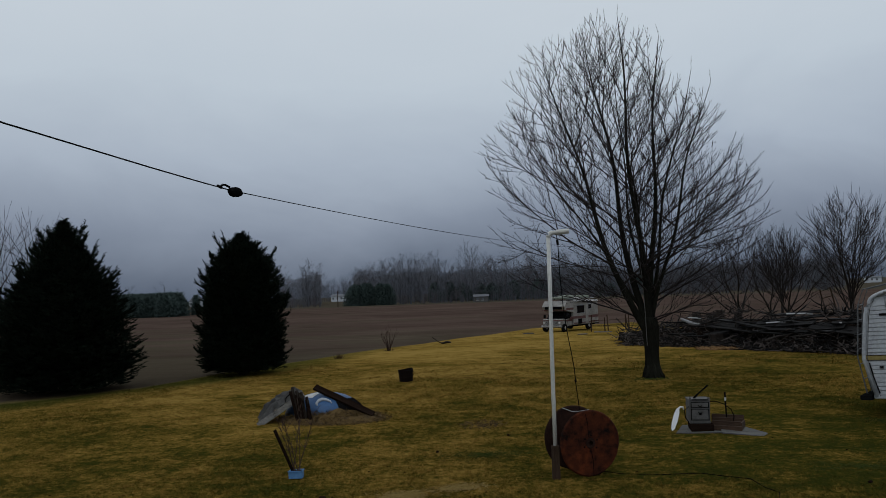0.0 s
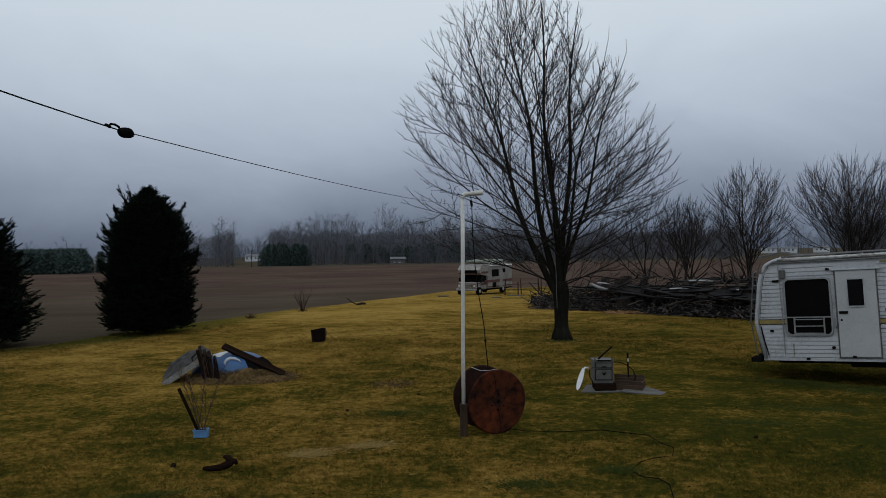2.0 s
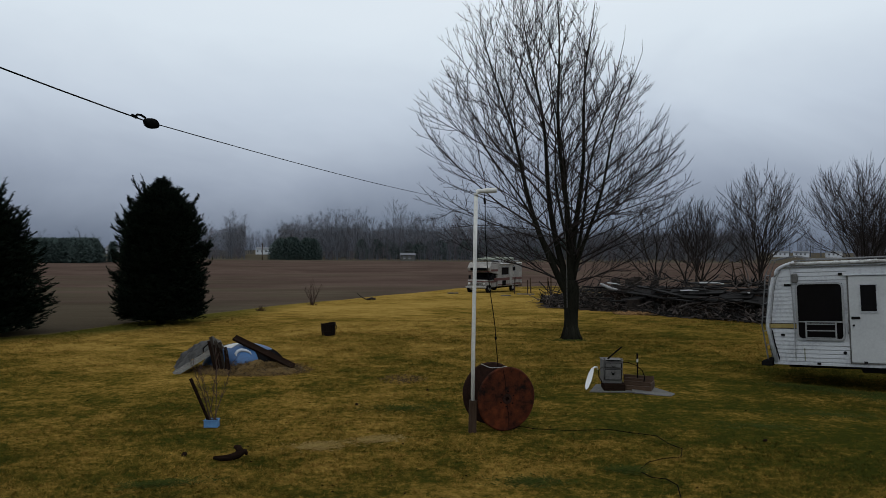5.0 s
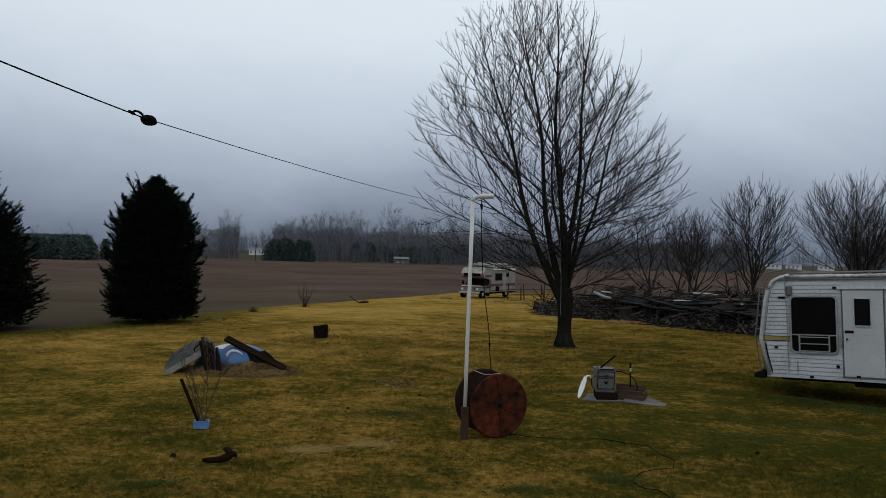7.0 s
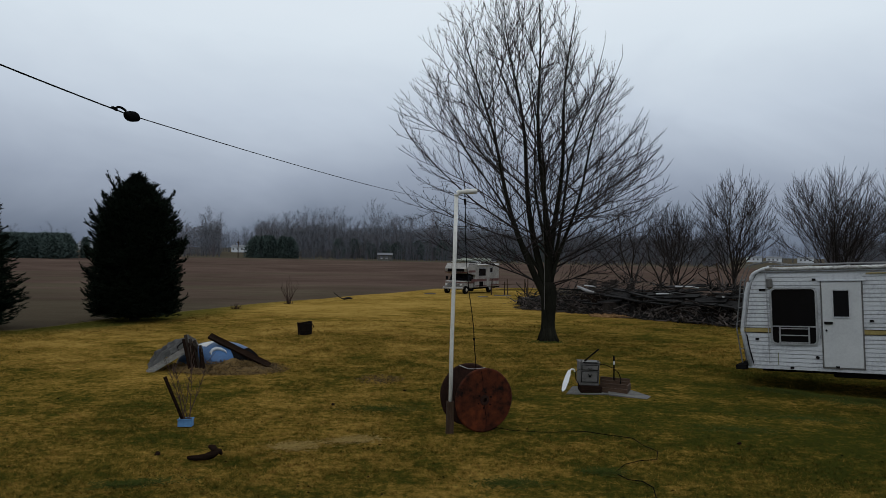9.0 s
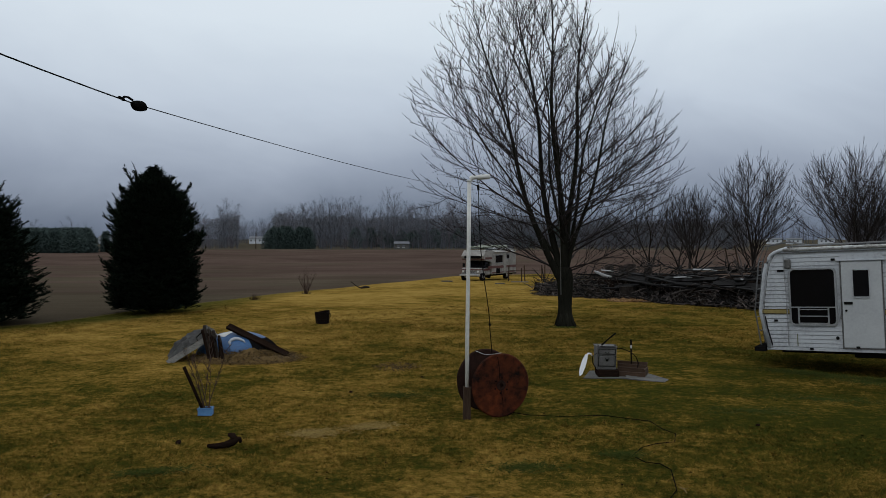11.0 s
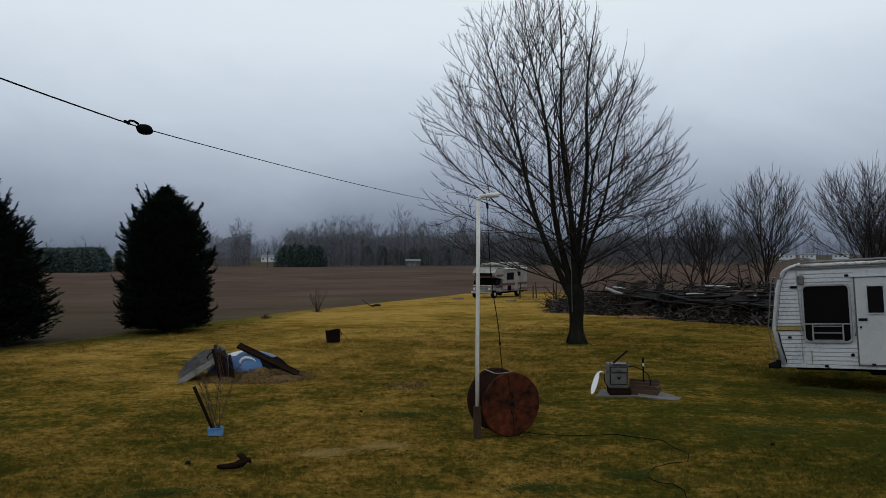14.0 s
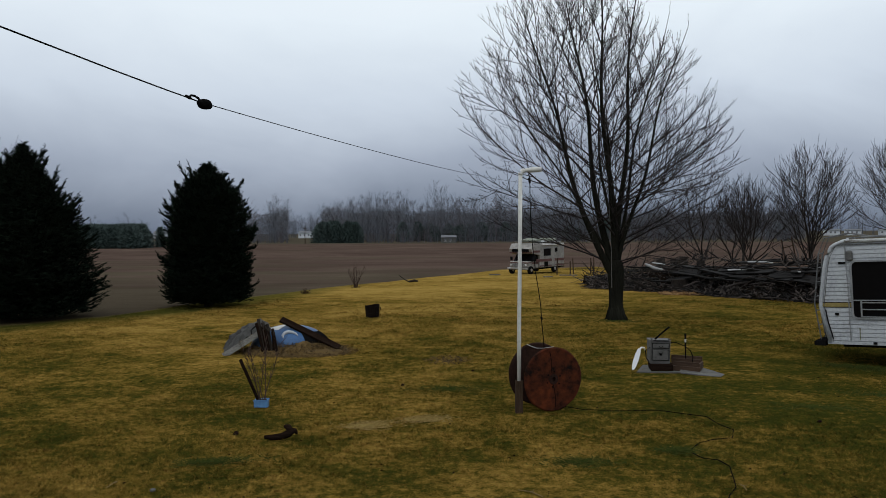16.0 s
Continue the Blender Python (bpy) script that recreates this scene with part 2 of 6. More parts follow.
    lump = add_node(nt, "ShaderNodeTexNoise", Scale=5.0, Detail=6.0, Roughness=0.75, Distortion=0.6)
    nt.links.new(flat.outputs[0], lump.inputs["Vector"])
    bp = add_node(nt, "ShaderNodeBump", Strength=0.9, Distance=0.10)
    nt.links.new(lump.outputs["Fac"], bp.inputs["Height"])
    nt.links.new(bp.outputs[0], b.inputs["Normal"])
    return m


def blade_material():
    m = bpy.data.materials.new("grass_blades")
    m.use_nodes = True
    nt = m.node_tree
    b = nt.nodes["Principled BSDF"]
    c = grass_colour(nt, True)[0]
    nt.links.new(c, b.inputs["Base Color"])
    b.inputs["Roughness"].default_value = 0.85
    b.inputs["Specular IOR Level"].default_value = 0.0
    return m


M_GROUND = ground_material()
M_BLADE = blade_material()
M_BARK = material("wet_dark_bark", (0.010, 0.008, 0.007), (0.032, 0.026, 0.022), 0.9, 3, 30, 0.6, stretch=(1, 1, 0.25), spec=0.1)
M_TWIG = material("twig_bark", (0.011, 0.009, 0.009), (0.028, 0.022, 0.021), 0.85, 2, 20, 0.0, spec=0.1)
M_MOSS = material("mossy_bark", (0.006, 0.006, 0.0053), (0.020, 0.020, 0.0145), 0.95, 3, 30, 0.6, stretch=(1, 1, 0.3), spec=0.0)
# far trees: the haze of distance is mixed into these base colours
M_HAZETWIG = material("hazed_grey_twigs", (0.072, 0.077, 0.089), (0.094, 0.099, 0.111), 0.9, 0.05, 1, 0.0, rnd=0.1, spec=0.0)
M_HAZERED = material("hazed_reddish_twigs", (0.080, 0.072, 0.081), (0.104, 0.092, 0.100), 0.9, 0.05, 1, 0.0, rnd=0.1, spec=0.0)
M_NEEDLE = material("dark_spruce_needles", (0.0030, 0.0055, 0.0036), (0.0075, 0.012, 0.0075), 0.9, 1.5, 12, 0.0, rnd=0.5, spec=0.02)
M_HAZENEEDLE = material("hazed_pine_needles", (0.043, 0.061, 0.057), (0.054, 0.074, 0.069), 0.9, 0.1, 1, 0.0, rnd=0.1, spec=0.0)
M_PVC = material("white_pvc", (0.40, 0.40, 0.375), (0.60, 0.60, 0.575), 0.45, 2, 30, 0.05)
M_OLDWOOD = material("weathered_brown_wood", (0.022, 0.014, 0.010), (0.062, 0.041, 0.028), 0.95, 4, 40, 0.5, stretch=(1, 1, 0.15), spec=0.05)
M_GREYWOOD = material("weathered_grey_board", (0.045, 0.045, 0.042), (0.125, 0.122, 0.115), 0.9, 5, 50, 0.5, stretch=(0.2, 1, 1))
M_DARKWOOD = material("dark_wet_wood", (0.005, 0.0033, 0.0025), (0.019, 0.012, 0.009), 0.95, 5, 40, 0.5, stretch=(0.2, 1, 1), rnd=0.3, spec=0.0)
M_RUST = material("rusty_red_flange", (0.006, 0.004, 0.0035), (0.105, 0.025, 0.009), 0.9, 1.35, 9, 0.25, spec=0.1, lo=0.40, hi=0.64)
M_RUSTDARK = material("dark_rusty_core", (0.010, 0.006, 0.005), (0.035, 0.016, 0.011), 0.9, 4, 30, 0.4, spec=0.1)
M_BLACK = material("black_rubber", (0.004, 0.004, 0.004), (0.010, 0.010, 0.010), 0.8, 5, 40, 0.1, spec=0.0)
M_BLUE = material("faded_blue_plastic", (0.012, 0.045, 0.12), (0.03, 0.10, 0.235), 0.45, 2.5, 25, 0.1)
M_FARWHITE = material("far_white_siding", (0.38, 0.41, 0.45), (0.50, 0.53, 0.57), 0.7, 0.5, 5, 0.05)
M_SMEAR = material("faded_white_smear", (0.22, 0.25, 0.30), (0.46, 0.48, 0.50), 0.7, 6, 40, 0.1)
M_BLUEBOX = material("light_blue_plastic_bin", (0.055, 0.15, 0.31), (0.11, 0.25, 0.46), 0.5, 3, 30, 0.1)
M_WHITEP = material("dirty_white_paint", (0.34, 0.34, 0.335), (0.58, 0.58, 0.57), 0.5, 3, 30, 0.1)
M_SHELL = material("white_camper_siding", (0.17, 0.18, 0.193), (0.37, 0.39, 0.413), 0.45, 1.4, 16, 0.05, lo=0.28, hi=0.55)
M_MOULD = material("dirty_white_moulding", (0.11, 0.10, 0.085), (0.45, 0.455, 0.46), 0.55, 5, 30, 0.1, stretch=(0.35, 1, 1), lo=0.42, hi=0.56)
M_ALGAE = material("green_dirt_streak", (0.09, 0.095, 0.06), (0.20, 0.205, 0.15), 0.8, 8, 40, 0.1)
M_DOORW = material("white_camper_door", (0.31, 0.325, 0.335), (0.40, 0.415, 0.425), 0.4, 1.5, 20, 0.03)
M_STRIPE = material("mustard_stripe", (0.15, 0.115, 0.035), (0.24, 0.19, 0.07), 0.5, 3, 25, 0.05)
M_ALU = material("dull_aluminium", (0.20, 0.21, 0.22), (0.34, 0.35, 0.36), 0.45, 6, 50, 0.1, metal=0.6)
M_DARKGLASS = material("dark_tinted_glass", (0.003, 0.003, 0.0035), (0.005, 0.005, 0.006), 0.12, 1, 5, 0.0, spec=0.1)
M_EDGE = material("grey_weathered_edge", (0.10, 0.10, 0.096), (0.30, 0.295, 0.28), 0.9, 6, 50, 0.5, stretch=(0.3, 1, 1), lo=0.36, hi=0.62)
M_ROTTEN = material("rotten_grey_brown_wood", (0.012, 0.010, 0.009), (0.060, 0.050, 0.042), 0.95, 6, 40, 0.6, stretch=(1, 1, 0.15), spec=0.05)
M_TARP = material("grey_tarp_shingle", (0.040, 0.040, 0.039), (0.115, 0.114, 0.110), 0.8, 4, 30, 0.5)
M_PALESTRAW = material("pale_straw", (0.17, 0.12, 0.04), (0.27, 0.195, 0.075), 0.95, 3, 20, 0.0, rnd=0.4, spec=0.0)
M_GREENTUFT = material("green_tuft", (0.027, 0.038, 0.010), (0.056, 0.064, 0.015), 0.9, 3, 20, 0.0, rnd=0.5, spec=0.0)
M_STRAW = material("dead_straw", (0.08, 0.052, 0.020), (0.19, 0.13, 0.05), 0.95, 3, 20, 0.5, rnd=0.5)
M_DEADLEAF = material("rotting_straw_and_leaves", (0.022, 0.013, 0.005), (0.125, 0.078, 0.024), 0.95, 4, 25, 0.6, rnd=0.5)
M_GREYMETAL = material("grey_enamel", (0.038, 0.036, 0.034), (0.125, 0.123, 0.12), 0.6, 7, 40, 0.15)
M_ROOFGREY = material("grey_roofing", (0.07, 0.075, 0.085), (0.14, 0.145, 0.16), 0.8, 1, 5, 0.1)
M_MAROON = material("maroon_stripe", (0.05, 0.018, 0.016), (0.10, 0.032, 0.028), 0.5, 3, 20, 0.05)
M_CREAM = material("cream_motorhome_skin", (0.11, 0.105, 0.095), (0.27, 0.26, 0.245), 0.5, 1.5, 15, 0.05, lo=0.36, hi=0.60)
M_RACK = material("dull_grey_tube", (0.06, 0.062, 0.065), (0.16, 0.163, 0.165), 0.6, 6, 40, 0.1, metal=0.2)
M_CHROME = material("dull_chrome", (0.35, 0.35, 0.35), (0.55, 0.55, 0.55), 0.3, 8, 40, 0.05, metal=0.9)
M_LOAD = material("pale_green_cover", (0.12, 0.14, 0.11), (0.26, 0.28, 0.23), 0.6, 3, 20, 0.3)
M_HOUSE = material("plain_house_siding", (0.45, 0.45, 0.43), (0.6, 0.6, 0.58), 0.7, 1, 20, 0.1)

# ---- mesh helpers ----


def zg(y):
    s = min(max((y - 20) / 60, 0), 1)
    u = min(max((y - 260) / 160, 0), 1)
    return -1.25 * s * s * (3 - 2 * s) + u * u * (3 - 2 * u)


class Mesh:
    """Collects vertices and faces of one part."""

    def __init__(self):
        self.v, self.f = [], []

    def quad(self, *pts):
        k = len(self.v)
        self.v += pts
        self.f.append(tuple(range(k, k + len(pts))))

    def tube(self, path, radii, sides=6, cap=True):
        k0 = len(self.v)
        n = len(path)
        for i, p in enumerate(path):
            a, b = path[max(i - 1, 0)], path[min(i + 1, n - 1)]
            dx, dy, dz = b[0] - a[0], b[1] - a[1], b[2] - a[2]
            l = math.sqrt(dx * dx + dy * dy + dz * dz) or 1
            dx, dy, dz = dx / l, dy / l, dz / l
            if abs(dz) < 0.9:
                ux, uy, uz = dy, -dx, 0.0
            else:
                ux, uy, uz = 0.0, dz, -dy
            l = math.sqrt(ux * ux + uy * uy + uz * uz) or 1
            ux, uy, uz = ux / l, uy / l, uz / l
            wx, wy, wz = dy * uz - dz * uy, dz * ux - dx * uz, dx * uy - dy * ux
            r = radii[i]
            for s in range(sides):
                c, q = math.cos(2 * math.pi * s / sides) * r, math.sin(2 * math.pi * s / sides) * r
                self.v.append((p[0] + ux * c + wx * q, p[1] + uy * c + wy * q, p[2] + uz * c + wz * q))
        for i in range(n - 1):
            for s in range(sides):
                a = k0 + i * sides + s
                b = k0 + i * sides + (s + 1) % sides
                self.f.append((a, b, b + sides, a + sides))
        if cap:
            self.f.append(tuple(range(k0 + sides - 1, k0 - 1, -1)))
            e = k0 + (n - 1) * sides
            self.f.append(tuple(range(e, e + sides)))
        return self

    def spike(self, p, q, r):
        """A three-sided spike from p to q."""
        dx, dy, dz = q[0] - p[0], q[1] - p[1], q[2] - p[2]
        ux, uy, uz = dy, -dx, 0.0
        l = math.sqrt(ux * ux + uy * uy)
        if l < 1e-6:
            ux, uy, l = 1.0, 0.0, 1.0
        ux, uy = ux / l * r, uy / l * r
        k = len(self.v)
        self.v += [(p[0] + ux, p[1] + uy, p[2] - r * 0.5), (p[0] - ux, p[1] - uy, p[2] - r * 0.5), (p[0], p[1], p[2] + r), q]
        self.f += [(k, k + 2, k + 3), (k + 2, k + 1, k + 3), (k + 1, k, k + 3)]

    def box(self, x0, x1, y0, y1, z0, z1, m=None, c=0.0):
        """A box, its long edges chamfered by c, turned by the matrix m."""
        bm = bmesh.new()
        bmesh.ops.create_cube(bm, size=1)
        for v in bm.verts:
            v.co = ((x0 + x1) / 2 + v.co.x * (x1 - x0), (y0 + y1) / 2 + v.co.y * (y1 - y0), (z0 + z1) / 2 + v.co.z * (z1 - z0))
        if c:
            bmesh.ops.bevel(bm, geom=bm.edges[:], offset=c, segments=2, affect="EDGES", profile=0.5)
        if m is not None:
            bm.transform(m)
        self.take(bm)
        return self

    def take(self, bm):
        k = len(self.v)
        bm.verts.index_update()
        self.v += [tuple(v.co) for v in bm.verts]
        self.f += [tuple(k + v.index for v in f.verts) for f in bm.faces]
        bm.free()

    def extrude(self, outline, y0, y1):
        """A prism of an outline in x and z, between two depths."""
        k, n = len(self.v), len(outline)
        self.v += [(x, y0, z) for x, z in outline] + [(x, y1, z) for x, z in outline]
        self.f.append(tuple(range(k, k + n)))
        self.f.append(tuple(range(k + 2 * n - 1, k + n - 1, -1)))
        for i in range(n):
            j = (i + 1) % n
            self.f.append((k + j, k + i, k + n + i, k + n + j))
        return self

    def mesh(self, name, mat, smooth=False):
        me = bpy.data.meshes.new(name)
        me.from_pydata(self.v, [], self.f)
        me.materials.append(mat)
        if smooth:
            me.shade_smooth()
        me.update()
        return me


def part(name, m, mat, parent, label="", smooth=False):
    ob = new(name, m.mesh(name, mat, smooth))
    ob.parent = parent
    if label:
        ob["label"] = label
    return ob


def thing(name, at, label, category, group="", kind=""):
    e = new(name)
    e.empty_display_size = 0.2
    e.matrix_world = at
    return tagged(e, label, category, group, kind)


def solid(name, m, mat, label, category, group="", kind="", smooth=False):
    return tagged(new(name, m.mesh(name, mat, smooth)), label, category, group, kind)


def bend(a, b, sag, n=16):
    """A hanging line from a to b."""
    return [(a[0] + (b[0] - a[0]) * s, a[1] + (b[1] - a[1]) * s, a[2] + (b[2] - a[2]) * s - 4 * sag * s * (1 - s)) for s in (i / n for i in range(n + 1))]


def unit(d):
    l = math.sqrt(sum(c * c for c in d)) or 1
    return (d[0] / l, d[1] / l, d[2] / l)


def grow(rng, p, d, length, n, lift, wob):
    """A crooked path that bends upwards by lift."""
    path = [p]
    st = length / n
    for _ in range(n):
        d = unit((d[0] + rng.uniform(-wob, wob), d[1] + rng.uniform(-wob, wob), d[2] + lift + rng.uniform(-wob, wob)))
        p = (p[0] + d[0] * st, p[1] + d[1] * st, p[2] + d[2] * st)
        path.append(p)
    return path


def taper(r0, r1, n):
    return [r0 + (r1 - r0) * i / n for i in range(n + 1)]


# ---- ground ----


def build_ground():
    xs = np.unique(np.concatenate([np.linspace(-40, 40, 101), np.geomspace(40, 3000, 18), -np.geomspace(40, 3000, 18)]))
    ys = np.unique(np.concatenate([np.linspace(-40, 90, 131), np.geomspace(90, 3000, 22), -np.geomspace(40, 3000, 12)]))
    m = Mesh()
    for y in ys:
        for x in xs:
            near = max(0.0, 1 - abs(y - 30) / 90) * max(0.0, 1 - abs(x) / 60)
            m.v.append((x, y, zg(y) + 0.05 * near * noise.noise((x * 0.22, y * 0.22, 0.3)) - 0.01))
    w = len(xs)
    for j in range(len(ys) - 1):
        for i in range(w - 1):
            k = j * w + i
            m.f.append((k, k + 1, k + 1 + w, k + w))
    solid("ground", m, M_GROUND, "straw-coloured and green winter lawn running into a bare brown ploughed field", "ground", kind="structure", smooth=True)


build_ground()


def build_grass():
    rs = np.random.RandomState(5)
    n = 240000
    y = 6.0 + 18.0 * rs.rand(n) ** 1.6
    x = (rs.rand(n) * 2 - 1) * (0.86 * y + 0.5)
    keep = y < np.interp(x, [q[0] for q in LAWN_EDGE], [q[1] for q in LAWN_EDGE]) - 0.4
    x, y = x[keep], y[keep]
    n = len(x)
    clump = np.sin(x * 3.1 + np.sin(y * 2.3)) * np.sin(y * 2.9 + np.sin(x * 1.7))
    h = (0.006 + 0.016 * rs.rand(n)) * (1 + 0.35 * clump)
    a = rs.rand(n) * 2 * np.pi
    wd = 0.0032 + 0.0002 * y
    lean = h * (1.5 + 3.0 * rs.rand(n))
    b = rs.rand(n) * 2 * np.pi
    s = np.clip((y - 20) / 60, 0, 1)
    z = -1.25 * s * s * (3 - 2 * s) - 0.012
    v = np.empty((n, 3, 3))
    v[:, 0] = np.stack([x - np.cos(a) * wd, y - np.sin(a) * wd, z], 1)
    v[:, 1] = np.stack([x + np.cos(a) * wd, y + np.sin(a) * wd, z], 1)
    v[:, 2] = np.stack([x + np.cos(b) * lean, y + np.sin(b) * lean, z + h + 0.016], 1)
    me = bpy.data.meshes.new("grass")
    me.vertices.add(3 * n)
    me.vertices.foreach_set("co", v.ravel())
    me.loops.add(3 * n)
    me.loops.foreach_set("vertex_index", np.arange(3 * n, dtype=np.int32))
    me.polygons.add(n)
    me.polygons.foreach_set("loop_start", np.arange(0, 3 * n, 3, dtype=np.int32))
    me.update(calc_edges=True)
    me.materials.append(M_BLADE)
    tagged(new("grass", me), "short patchy straw and green lawn grass", "grass", kind="stuff")


build_grass()


def build_tufts():
    """Clumps of longer grass that stand a few centimetres over the lawn."""
    rs = np.random.RandomState(8)
    n, k = 13000, 12
    y = 6.2 + 24.0 * rs.rand(n) ** 1.2
    x = (rs.rand(n) * 2 - 1) * (0.72 * y + 0.5)
    keep = np.array([noise.noise((a * 0.4, b * 0.4, 2.0)) > -0.15 + 0.5 * c for a, b, c in zip(x, y, rs.rand(n) - 0.5)]) & (y < np.interp(x, [q[0] for q in LAWN_EDGE], [q[1] for q in LAWN_EDGE]) - 0.4)
    x, y = x[keep], y[keep]
    n = len(x)
    size = (0.5 + rs.rand(n)) * (0.45 + 0.042 * y)
    cx = (x[:, None] + 0.045 * size[:, None] * rs.randn(n, k)).ravel()
    cy = (y[:, None] + 0.045 * size[:, None] * rs.randn(n, k)).ravel()
    h = (0.010 + 0.032 * rs.rand(n, k) * size[:, None]).ravel()
    a, b = rs.rand(n * k) * 2 * np.pi, rs.rand(n * k) * 2 * np.pi
    lean, wd = h * (0.8 + 1.4 * rs.rand(n * k)), 0.0028 + 0.00028 * cy
    s = np.clip((cy - 20) / 60, 0, 1)
    z = -1.25 * s * s * (3 - 2 * s) - 0.012
    v = np.empty((n * k, 3, 3))
    v[:, 0] = np.stack([cx - np.cos(a) * wd, cy - np.sin(a) * wd, z], 1)
    v[:, 1] = np.stack([cx + np.cos(a) * wd, cy + np.sin(a) * wd, z], 1)
    v[:, 2] = np.stack([cx + np.cos(b) * lean, cy + np.sin(b) * lean, z + h + 0.012], 1)
    me = bpy.data.meshes.new("grass_tufts")
    me.from_pydata(v.reshape(-1, 3).tolist(), [], np.arange(3 * n * k).reshape(-1, 3).tolist())
    me.materials.append(M_BLADE)
    tagged(new("grass_tufts", me), "uneven tufts of longer straw and green grass", "grass", kind="stuff")


build_tufts()

# ---- the house side, behind the viewer ----


def build_house():
    m = Mesh().box(-8, 8, -1.4, -1.2, 0, 3.9)
    solid("wall_house", m, M_HOUSE, "plain pale house wall behind the porch", "wall", kind="structure")
    m = Mesh().box(-3, 3, -1.2, 1.2, 0.9, 1.0)
    for x in (-2.9, 2.9):
        m.box(x - 0.06, x + 0.06, 1.0, 1.12, 0, 0.9)
    solid("porch_deck", m, M_OLDWOOD, "plain wooden porch deck beside the house", "deck", kind="structure")
    m = Mesh().box(-3, 3, -1.2, 1.75, 3.75, 3.87)
    solid("porch_roof", m, M_HOUSE, "plain porch roof over the deck", "roof", kind="structure")


build_house()

# ---- bare deciduous trees ----


def crown_limit(profile, z):
    for (z0, r0), (z1, r1) in zip(profile, profile[1:]):
        if z0 <= z <= z1:
            return r0 + (r1 - r0) * (z - z0) / (z1 - z0)
    return 0.0


class Crown:
    """The outline that a bare crown grows into: a half-width over the height, leaning and uneven."""

    def __init__(self, profile, lean, seed):
        self.profile, self.lean, self.seed = profile, lean, seed
        self.high = profile[-1][0]

    def axis(self, z):
        return self.lean * min(max(z, 0.0), self.high * 0.8)

    def room(self, p):
        """How far inside the outline a point lies, as a share of the half-width."""
        x, y, z = p[0] - self.axis(p[2]), p[1], p[2]
        lim = crown_limit(self.profile, z)
        if lim <= 0:
            return -1.0
        az = math.atan2(y, x)
        lim *= 1 + 0.13 * noise.noise((2.2 * math.cos(az), 2.2 * math.sin(az), z * 0.7 + self.seed))
        return 1 - math.hypot(x, y) / lim

    def reach(self, p, d, most, step=0.2):
        """The way from p along d to the outline."""
        l = 0.0
        while l < most and self.room((p[0] + d[0] * (l + step), p[1] + d[1] * (l + step), p[2] + d[2] * (l + step))) > 0:
            l += step
        return l


def sweep(rng, p, d, length, n, turn, wob, rise):
    """A limb: turn bends it up or down along its whole length, rise lifts the tip."""
    path, ways = [p], [d]
    st = length / n
    for i in range(n):
        u = i / n
        d = unit((d[0] + rng.uniform(-wob, wob), d[1] + rng.uniform(-wob, wob), d[2] + turn * st + rise * st * max(0.0, u - 0.55) * 2.2 + rng.uniform(-wob, wob)))
        p = (p[0] + d[0] * st, p[1] + d[1] * st, p[2] + d[2] * st)
        path.append(p)
        ways.append(d)
    return path, ways


def beside(rng, d, spread, side, up):
    """A direction that leaves d by the angle spread, to one side and somewhat upwards."""
    flat = unit((d[1], -d[0], 0.0)) if abs(d[0]) + abs(d[1]) > 0.05 else (math.cos(side * 2), math.sin(side * 2), 0.0)
    over = (flat[1] * d[2], -flat[0] * d[2], flat[0] * d[1] - flat[1] * d[0])
    a = (0.15 if side > 0 else math.pi - 0.15) + rng.gauss(0, 0.75)
    o = tuple(flat[k] * math.cos(a) + over[k] * math.sin(a) for k in range(3))
    c, q = math.cos(spread), math.sin(spread)
    return unit((d[0] * c + o[0] * q, d[1] * c + o[1] * q, d[2] * c + o[2] * q + up))


